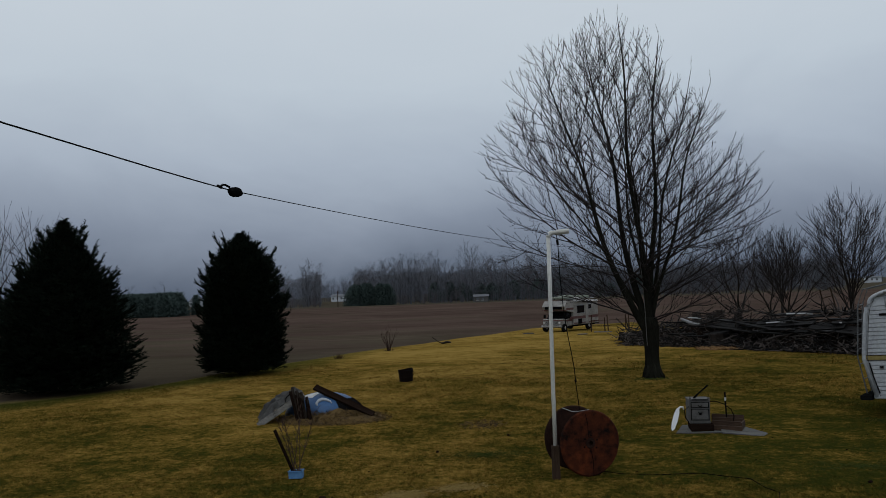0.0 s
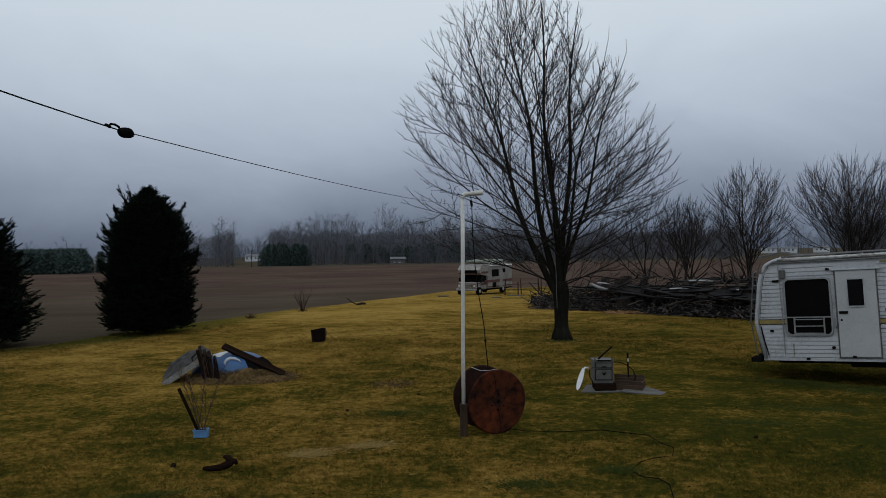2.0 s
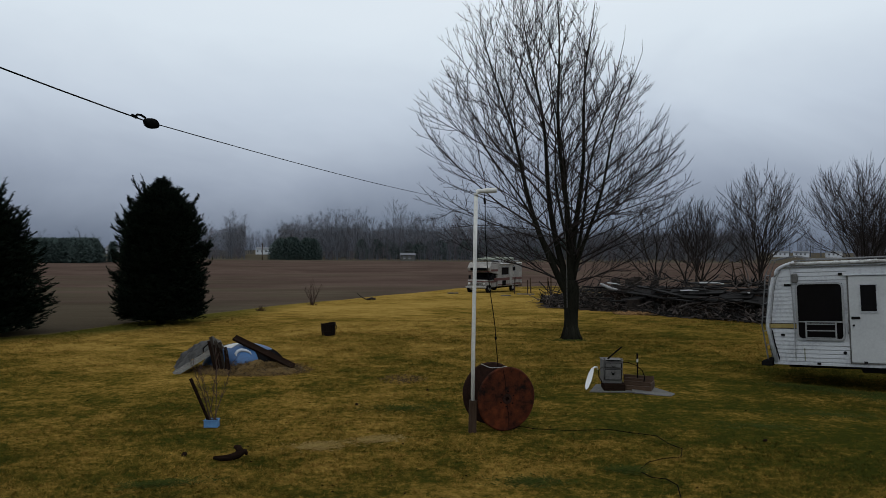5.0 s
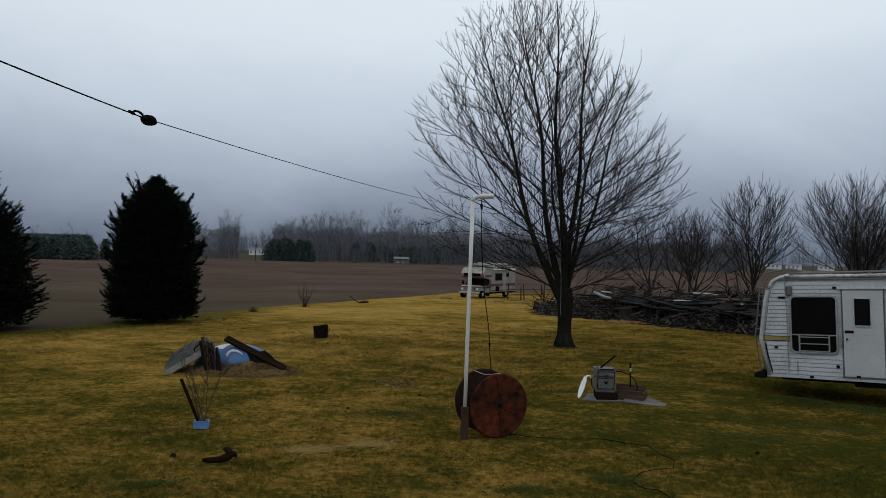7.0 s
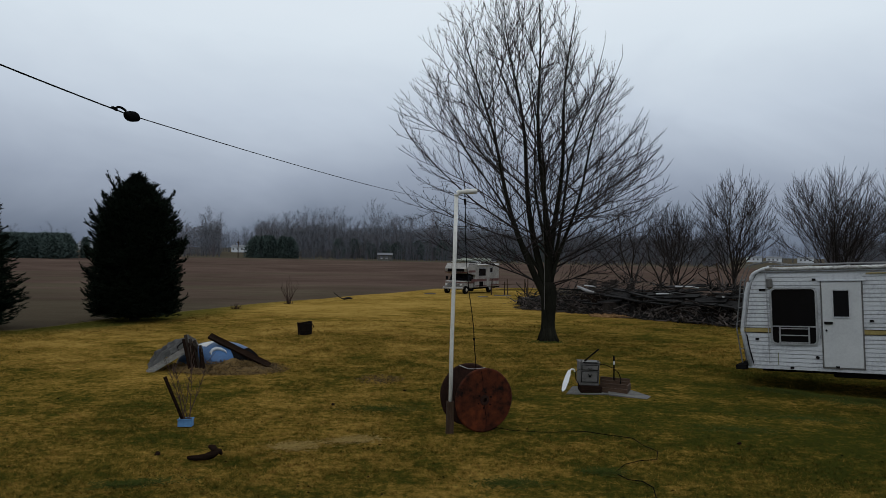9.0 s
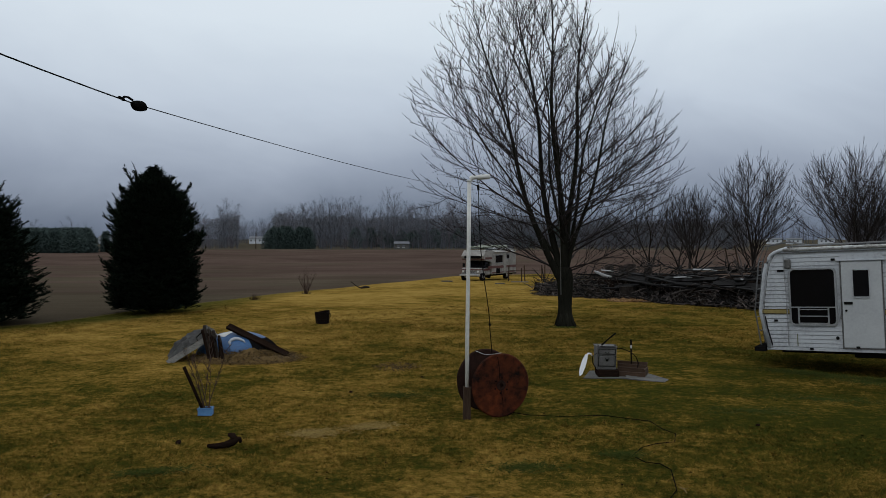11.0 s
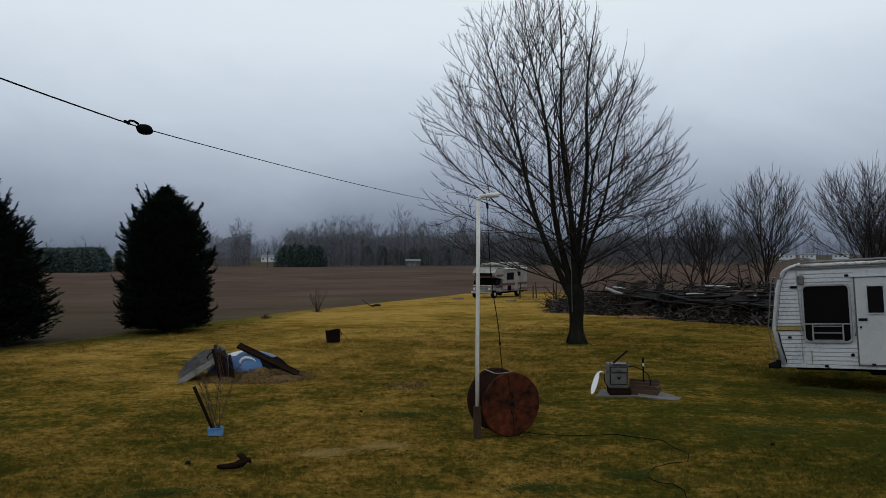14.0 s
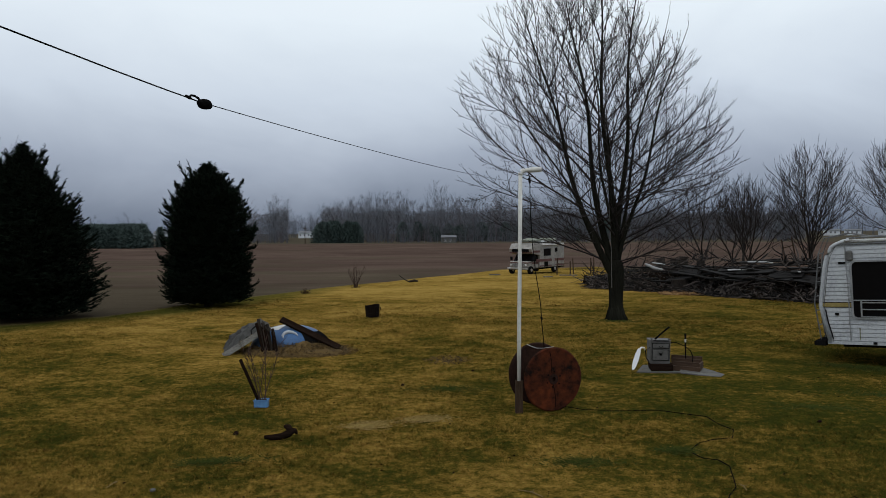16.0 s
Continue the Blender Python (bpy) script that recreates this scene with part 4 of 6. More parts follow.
def utility_pole(at):
    root = thing("utility_pole", at, "thin dark wooden utility pole beside the far field", "pole")
    part("post", Mesh().tube([(0, 0, -0.2), (0, 0, 6.0)], [0.17, 0.13], 8), M_OLDWOOD, root)
    part("crossarm", Mesh().box(-0.7, 0.7, -0.06, 0.06, 5.4, 5.55), M_OLDWOOD, root)


utility_pole(pose(-78.6, 268, -1.25))

# ---- clothes-line pole, cable reel, overhead line ----


def line_pole():
    root = thing("clothesline_pole", pose(-0.13, 10.86, 0), "white plastic pipe pole with elbow top on a wooden stake", "pole")
    part("pipe", Mesh().tube([(0.0, 0, 0.05), (0.005, 0, 1.2), (0.022, 0, 2.4), (0.032, 0, 3.40)], [0.028] * 4, 12), M_PVC, root, smooth=True)
    el = [(0.032 + 0.06 * (1 - math.cos(a)), 0, 3.40 + 0.06 * math.sin(a)) for a in (0, 0.4, 0.8, 1.2, 1.57)]
    part("elbow", Mesh().tube(el, [0.036] * 5, 12), M_PVC, root, smooth=True)
    part("arm", Mesh().tube([(0.09, 0, 3.462), (0.15, 0, 3.466), (0.152, 0, 3.466), (0.33, 0, 3.476)], [0.028, 0.028, 0.036, 0.036], 12), M_PVC, root, "short white pipe arm")
    part("stake", Mesh().box(-0.055, 0.05, -0.05, 0.05, -0.1, 0.455, pose(0, 0, 0, 0, 0.6, 8), 0.006), M_OLDWOOD, root, "weathered wooden stake")
    rope = [(0.15, 0.0, 3.44), (0.165, 0.01, 3.30), (0.17, 0.03, 2.9), (0.20, 0.08, 2.4), (0.245, 0.15, 2.0), (0.285, 0.2, 1.75), (0.32, 0.24, 1.5), (0.335, 0.27, 1.25), (0.36, 0.32, 1.0), (0.385, 0.38, 0.66)]
    r = part("rope", Mesh().tube(rope, [0.007] * 10, 6), M_BLACK, root, "black hanging cord")
    part("knot", Mesh().tube([(0.155, 0, 3.36), (0.165, 0.0, 3.28)], [0.02, 0.016], 8), M_BLACK, r)
    part("knot", Mesh().tube([(0.328, 0.26, 1.34), (0.336, 0.26, 1.30)], [0.018, 0.014], 8), M_BLACK, r)


line_pole()


def disc(m, r, y0, y1, n=40, hole=0.05, lip=0.012):
    """A round flange about the y axis, its rim rounded, with a hole."""
    rings = [(hole, y0), (r * 0.96, y0), (r - 0.004, y0 + lip), (r, (y0 + y1) / 2), (r - 0.004, y1 - lip), (r * 0.96, y1), (hole, y1)]
    k = len(m.v)
    for rr, y in rings:
        for i in range(n):
            a = 2 * math.pi * i / n
            w = 1 + 0.006 * math.sin(3 * a + 1) + 0.004 * math.sin(7 * a)
            m.v.append((rr * w * math.cos(a), y, rr * w * math.sin(a)))
    t = len(rings)
    for j in range(t):
        for i in range(n):
            a, b = j * n + i, j * n + (i + 1) % n
            c, d = ((j + 1) % t) * n + (i + 1) % n, ((j + 1) % t) * n + i
            m.f.append((k + a, k + b, k + c, k + d))
    return m


def cable_reel():
    root = thing("cable_reel", pose(0.355, 10.98, 0.462, 0, 0, 26), "large rusty red cable reel standing on its rims", "cable reel")
    f = part("flange", disc(Mesh(), 0.465, -0.025, 0.02), M_RUST, root, "rust-red stained round flange")
    for i in range(6):
        a = i * 1.047 + 0.4
        b = Mesh().tube([(0.11 * math.cos(a), -0.024, 0.11 * math.sin(a)), (0.11 * math.cos(a), -0.04, 0.11 * math.sin(a))], [0.012, 0.010], 6)
        part("bolt", b, M_BLACK, f)
    part("hub_plate", disc(Mesh(), 0.075, -0.034, -0.022, 20, 0.035, 0.002), M_RUSTDARK, f, "dark hub ring")
    for x0, z0, x1, z1 in ((0.0, -0.08, 0.03, -0.41), (-0.03, 0.09, -0.06, 0.42)):
        part("crack", Mesh().tube([(x0, -0.0255, z0), ((x0 + x1) / 2 + 0.015, -0.0255, (z0 + z1) / 2), (x1, -0.0255, z1)], [0.004] * 3, 4), M_BLACK, f)
    part("flange", disc(Mesh(), 0.465, 0.49, 0.535), M_RUSTDARK, root, "darker back flange")
    part("drum", Mesh().tube([(0, 0.0, 0), (0, 0.51, 0)], [0.21, 0.21], 20), M_RUSTDARK, root, smooth=True)
    part("cord", Mesh().tube([(-0.16, 0.51, 0.44), (-0.08, 0.36, 0.40), (-0.07, 0.15, 0.43), (0.02, 0.01, 0.466)], [0.0035] * 4, 6), M_WHITEP, root, "pale loose cord")


cable_reel()


def overhead_line():
    a, b = (-1.47, 3.2, 3.165), (1.55, 22.25, 4.13)
    root = thing("overhead_line", pose(*a), "thin dark overhead line with a black pulley, tied into the tree", "wire")
    path = [(p[0] - a[0], p[1] - a[1], p[2] - a[2]) for p in bend(a, b, 0.245, 40)]
    part("wire", Mesh().tube(path, [0.0023] * 41, 5), M_BLACK, root)
    part("wire", Mesh().tube([(0.0, 0, 0.0), (-0.045, -0.28, 0.012), (-0.09, -0.57, 0.026), (-0.19, -1.2, 0.062), (-0.7, -4.4, 0.30)], [0.0031] * 5, 5), M_BLACK, root)
    # pulley: two cheeks round a wheel, with a hook
    bm = bmesh.new()
    bmesh.ops.create_uvsphere(bm, u_segments=16, v_segments=10, radius=1)
    for v in bm.verts:
        v.co = (v.co.x * 0.019, v.co.y * 0.056, v.co.z * 0.024)
        v.co.z += 0.006 * math.sin(v.co.y * 40)
    bm.transform(pose(0, 0.03, -0.002, -8, 0, -9))
    m = Mesh()
    m.take(bm)
    part("pulley", m, M_BLACK, root, "black egg-shaped pulley", smooth=True)
    m = Mesh().tube([(-0.012, -0.10, 0.006), (-0.012, -0.08, 0.018), (-0.008, -0.055, 0.02), (0, -0.03, 0.012)], [0.005] * 4, 6)
    m.tube([(-0.014, -0.125, 0.008), (-0.012, -0.09, 0.004)], [0.006, 0.007], 6)
    part("hook", m, M_BLACK, root)


overhead_line()


def ground_cable():
    pts = [(0.46, 11.0), (0.55, 11.2), (0.78, 11.13), (1.21, 11.06), (1.87, 11.09), (2.16, 10.92), (2.46, 10.78), (2.53, 10.39), (2.64, 10.09), (2.52, 9.69), (2.28, 9.61), (2.07, 9.47), (1.86, 9.07), (1.96, 8.81), (2.11, 8.73), (2.17, 8.49), (2.09, 8.01), (2.06, 7.83), (1.93, 7.58), (1.82, 7.26), (1.92, 6.76)]
    rng = random.Random(2)
    m = Mesh().tube([(x, y, rng.uniform(-0.006, 0.016)) for x, y in pts], [0.0055] * len(pts), 6)
    solid("ground_cable", m, M_BLACK, "black cable snaking over the grass from the reel", "cable")


ground_cable()


def hanging_blind():
    root = thing("hanging_blind", pose(0.728, 1.1, 2.71), "dark ribbed roll-up blind hanging at the porch edge", "blind")
    for i in range(5):
        x = -0.075 + i * 0.05
        m = Mesh().tube([(x + 0.0, 0.006 * (i % 2), -0.0 - 0.01 * (i > 0)), (x - 0.004, 0, 0.2), (x - 0.012, 0, 0.4), (x - 0.015, 0, 1.05)], [0.026, 0.027, 0.028, 0.028], 8)
        part("slat", m, M_DARKCLOTH, root)
    part("bottom_rail", Mesh().box(-0.085, 0.16, -0.02, 0.02, -0.018, 0.018, None, 0.005), M_BLACK, root)


M_DARKCLOTH = material("dark_grey_vinyl", (0.03, 0.033, 0.037), (0.085, 0.09, 0.098), 0.6, 8, 60, 0.2)
hanging_blind()

# ---- camper trailer ----


def rear_x(z):
    prof = [(0, 0.12), (0.74, -0.03), (0.82, -0.02), (1.55, 0.08), (1.75, 0.13), (1.92, 0.22), (2.0, 0.33), (2.06, 0.55)]
    for (z0, x0), (z1, x1) in zip(prof, prof[1:]):
        if z <= z1:
            return x0 + (x1 - x0) * (z - z0) / (z1 - z0)
    return 0.55


def frame_ring(m, x0, x1, z0, z1, w, y0, y1, r):
    """A rounded window frame of width w between two depths."""
    def ring(o):
        out = []
        rr = max(r - o, 0.01)
        for cx, cz, a0 in ((x1 - r, z1 - r, 0), (x0 + r, z1 - r, 90), (x0 + r, z0 + r, 180), (x1 - r, z0 + r, 270)):
            for k in range(5):
                a = radians(a0 + k * 22.5)
                out.append((cx + rr * math.cos(a), cz + rr * math.sin(a)))
        return out
    o, i = ring(0), ring(w)
    n, k = len(o), len(m.v)
    for pts, y in ((o, y1), (o, y0), (i, y0), (i, y1)):
        m.v += [(x, y, z) for x, z in pts]
    for j in range(4):
        for q in range(n):
            a, b = j * n + q, j * n + (q + 1) % n
            c, d = ((j + 1) % 4) * n + (q + 1) % n, ((j + 1) % 4) * n + q
            m.f.append((k + a, k + b, k + c, k + d))
    return m


def wheel(parent, x, y, z, r, w=0.2):
    wh = part("wheel", Mesh().tube([(x, y, z), (x, y + w, z)], [r * 0.56, r * 0.56], 18), M_BLACK, parent)
    m = Mesh()
    for s in range(24):
        a = 2 * math.pi * s / 24
        for rr, yy in ((r * 0.58, 0), (r * 0.92, 0), (r, w * 0.2), (r, w * 0.8), (r * 0.92, w), (r * 0.58, w)):
            m.v.append((x + rr * math.cos(a), y + yy, z + rr * math.sin(a)))
    for s in range(24):
        for j in range(5):
            a, b = s * 6 + j, ((s + 1) % 24) * 6 + j
            m.f.append((a, b, b + 1, a + 1))
    part("tyre", m, M_BLACK, wh)
    part("rim", Mesh().tube([(x, y - 0.012, z), (x, y - 0.002, z)], [r * 0.28, r * 0.5], 16), M_ALU, wh)


def camper():
    root = thing("camper_trailer", pose(5.68, 15.23, 0.44, 0, -3, -33.8) @ Matrix.Diagonal((0.94, 0.94, 0.94, 1)), "white ribbed travel trailer with mustard stripe parked on grass", "trailer")
    W, L = 2.35, 6.8
    z = [0, 0.74, 0.82, 1.2, 1.55, 1.75, 1.85, 1.92, 1.97, 2.02, 2.06]
    out = [(rear_x(q) + 0.012, q) for q in z] + [(6.4, 2.06), (6.62, 1.98), (6.75, 1.8), (6.8, 1.5), (6.75, 0.7), (6.4, 0)]
    body = part("body", Mesh().extrude(out, 0.0, W), M_SHELL, root, "white aluminium shell with rounded rear")
    # ribbed siding, one plank above the other
    n = 23
    for i in range(n):
        z0, z1 = 0.02 + i * 0.083, 0.02 + i * 0.083 + 0.081
        if z0 < 0.82 and z1 > 0.70:
            continue
        for xa, xb in ((max(rear_x(z0), rear_x(z1)) + 0.09, 0.56), (1.48, 1.53), (2.285, 6.6)):
            if xa == 1.48 or (xb == 0.56 and (z1 > 1.9)):
                continue
            m = Mesh()
            m.v += [(xa, -0.003, z0), (xb, -0.003, z0), (xb, -0.013, z0 + 0.014), (xa, -0.013, z0 + 0.014), (xb, -0.009, z1), (xa, -0.009, z1), (xb, 0.0, z1), (xa, 0.0, z1)]
            m.f += [(0, 1, 2, 3), (3, 2, 4, 5), (5, 4, 6, 7)]
            part("siding_plank", m, M_SHELL, body)
        if z1 < 0.46 or z0 > 1.66:
            m = Mesh()
            xa, xb = 0.563, 1.53
            m.v += [(xa, -0.003, z0), (xb, -0.003, z0), (xb, -0.013, z0 + 0.014), (xa, -0.013, z0 + 0.014), (xb, -0.009, z1), (xa, -0.009, z1), (xb, 0.0, z1), (xa, 0.0, z1)]
            m.f += [(0, 1, 2, 3), (3, 2, 4, 5), (5, 4, 6, 7)]
            part("siding_plank", m, M_SHELL, body)
    # corner and roof mouldings
    edge = [(rear_x(q) + 0.03, -0.008, q) for q in z]
    part("corner_trim", Mesh().tube(edge, [0.038] * len(edge), 10), M_SHELL, body, "white rounded corner trim", smooth=True)
    inner = [(rear_x(q) + 0.095, -0.012, q) for q in z[:-3]]
    part("trim_strip", Mesh().tube(inner, [0.006] * len(inner), 6), M_GREYMETAL, body)
    part("roof_moulding", Mesh().tube([(0.5, -0.015, 2.03), (3, -0.018, 2.035), (6.5, -0.015, 2.03)], [0.038] * 3, 8), M_MOULD, body, "white bowed roof moulding with dirt", smooth=True)
    part("drip_rail", Mesh().box(0.35, 6.5, -0.03, 0.0, 1.955, 1.972), M_GREYMETAL, body)
    part("awning_rail", Mesh().box(2.35, 6.4, -0.04, 0.0, 1.90, 1.925, None, 0.004), M_STRIPE, body)
    for xa, xb in ((-0.035, 0.575), (2.28, 6.72)):
        s = part("stripe", Mesh().box(xa, xb, -0.014, 0.0, 0.715, 0.80), M_STRIPE, body, "mustard painted stripe")
        for q in (0.708, 0.803):
            part("pinstripe", Mesh().box(xa, xb, -0.016, 0.0, q - 0.006, q + 0.006), M_DARKWOOD, s)
    # lower corner trim, dark
    part("corner_gasket", Mesh().tube([(0.09, -0.016, 0.66), (0.13, -0.016, 0.4), (0.21, -0.016, 0.06)], [0.013] * 3, 6), M_BLACK, body)
    part("skirt", Mesh().box(0.1, 6.5, -0.012, 0.03, -0.045, 0.016, None, 0.005), M_SHELL, body, "white lower skirt")
    # large rear side window with guard rails
    w = part("window", frame_ring(Mesh(), 0.575, 1.465, 0.47, 1.645, 0.035, -0.045, 0.0, 0.11), M_ALU, root, "large dark window with rounded frame")
    part("pane", Mesh().box(0.60, 1.44, -0.02, 0.004, 0.50, 1.62), M_DARKGLASS, w)
    part("rail", Mesh().box(0.60, 1.44, -0.05, -0.02, 0.835, 0.857), M_ALU, w)
    for x in (0.75, 1.30):
        part("rail", Mesh().box(x - 0.013, x + 0.013, -0.05, -0.02, 0.51, 0.834), M_ALU, w)
    for q in (0.52, 0.665, 0.80):
        part("rail", Mesh().box(0.765, 1.285, -0.048, -0.022, q - 0.009, q + 0.009), M_ALU, w)
    # entrance door
    d = part("door", Mesh().box(1.555, 2.26, -0.035, 0.0, 0.045, 1.755, None, 0.012), M_DOORW, root, "plain white entrance door")
    m = Mesh().box(1.53, 1.55, -0.03, 0.0, 0.02, 1.78).box(2.265, 2.285, -0.03, 0.0, 0.02, 1.78).box(1.55, 2.265, -0.03, 0, 0.02, 0.04)
    part("door_frame", m, M_GREYMETAL, d)
    part("rain_cap", Mesh().box(1.48, 2.34, -0.06, 0.0, 1.765, 1.79, None, 0.004), M_SHELL, d)
    dw = part("door_window", frame_ring(Mesh(), 1.74, 2.06, 1.03, 1.60, 0.03, -0.052, -0.03, 0.03), M_SHELL, d)
    part("pane", Mesh().box(1.765, 2.035, -0.04, -0.034, 1.06, 1.575), M_DARKGLASS, dw)
    part("latch", Mesh().box(1.585, 1.74, -0.055, -0.03, 0.905, 0.955, None, 0.005), M_BLACK, d)
    part("lock", Mesh().tube([(1.62, -0.03, 0.78), (1.62, -0.055, 0.78)], [0.022, 0.018], 10), M_BLACK, d)
    part("grab_handle", Mesh().tube([(1.515, -0.02, 0.62), (1.515, -0.06, 0.66), (1.515, -0.06, 0.86), (1.515, -0.02, 0.9)], [0.012] * 4, 6), M_ALU, root)
    for x, q, c in ((0.40, 1.60, M_BLACK), (0.46, 1.60, M_BLACK), (1.42, 1.80, M_BLACK), (0.30, 0.57, M_BLACK), (1.80, 0.055, M_BLACK), (2.72, 0.06, M_BLACK), (2.42, 0.98, M_BLACK), (0.96, 0.0, M_BLACK)):
        part("marker_lamp", Mesh().box(x - 0.035, x + 0.035, -0.04, -0.01, q - 0.022, q + 0.022, None, 0.006), c, root)
    part("vent_cap", Mesh().box(0.52, 0.64, -0.07, 0.0, 1.64, 1.84, pose(0, 0, 0), 0.03), M_TARP, root, "grey plastic vent cover")
    part("inlet", Mesh().tube([(1.44, -0.012, 0.23), (1.44, -0.03, 0.23)], [0.035, 0.03], 12), M_BLACK, root)
    part("stain_pipe", Mesh().tube([(0.53, -0.02, 0.05), (0.525, -0.02, 1.0), (0.50, -0.02, 1.96)], [0.011] * 3, 6), M_ALU, root, "thin vertical pipe")
    for x, z0, z1, w in ((0.70, 0.05, 0.30, 0.010),):
        part("dirt_streak", Mesh().box(x - w, x + w, -0.0185, -0.004, z0, z1), M_ALGAE, body)
    # ladder and roof rack
    lad = part("ladder", Mesh().tube([(-0.10, 0.35, -0.02), (-0.2, 0.35, 0.75), (-0.08, 0.35, 1.8), (0.05, 0.35, 2.12), (0.5, 0.35, 2.2), (0.9, 0.35, 2.1)], [0.014] * 6, 6), M_RACK, root, "thin metal ladder")
    part("rail", Mesh().tube([(-0.10, 0.72, -0.02), (-0.2, 0.72, 0.75), (-0.08, 0.72, 1.8), (0.05, 0.72, 2.12), (0.5, 0.72, 2.2), (0.9, 0.72, 2.1)], [0.014] * 6, 6), M_RACK, lad)
    for q in (0.3, 0.6, 0.9, 1.2, 1.5, 1.8):
        x = -0.10 - 0.13 * q if q < 0.75 else -0.2 + 0.114 * (q - 0.75)
        part("rung", Mesh().tube([(x, 0.35, q), (x, 0.72, q)], [0.011] * 2, 6), M_RACK, lad)
    rack = part("roof_rack", Mesh().tube([(0.5, 0.2, 2.10), (2.4, 0.2, 2.11), (3.2, 0.2, 2.09)], [0.016] * 3, 6), M_RACK, root, "low metal roof rack")
    for x in (0.6, 1.3, 2.0, 2.7):
        part("bracket", Mesh().box(x, x + 0.05, 0.17, 0.23, 2.05, 2.11), M_RACK, rack)
    part("rail", Mesh().tube([(0.5, 1.6, 2.12), (3.2, 1.6, 2.12)], [0.016] * 2, 6), M_RACK, rack)
    # underside
    part("chassis", Mesh().box(0.3, 6.9, 0.4, 1.95, -0.14, -0.031), M_BLACK, root)
    part("bumper", Mesh().box(-0.16, 0.06, 0.0, W, -0.085, 0.01, None, 0.008), M_BLACK, root, "black steel rear bumper")
    for y in (0.1, W - 0.32):
        for x in (3.75, 4.5):
            wheel(root, x, y, -0.345, 0.335)
    # black sheet added under the pale floor to keep the ground below dark
    part("shade_pan", Mesh().box(0.2, 6.4, 0.03, W - 0.03, -0.03, -0.004), M_BLACK, root)
    # the tank also keeps light from the ground under the body
    part("holding_tank", Mesh().box(1.7, 6.0, 0.12, 2.1, -0.17, -0.031, None, 0.03), M_BLACK, root, "black holding tank")
    part("hitch", Mesh().box(6.8, 7.9, 1.1, 1.25, -0.12, -0.04), M_BLACK, root)
    part("jockey_post", Mesh().box(7.6, 7.68, 1.14, 1.22, -0.87, 0.3), M_BLACK, root)


camper()
solid("loose_plank", Mesh().box(8.55, 9.4, 15.05, 15.22, 0.0, 0.06, None, 0.006), M_GREYWOOD, "pale loose plank lying beside the trailer", "plank")

# ---- motorhome ----


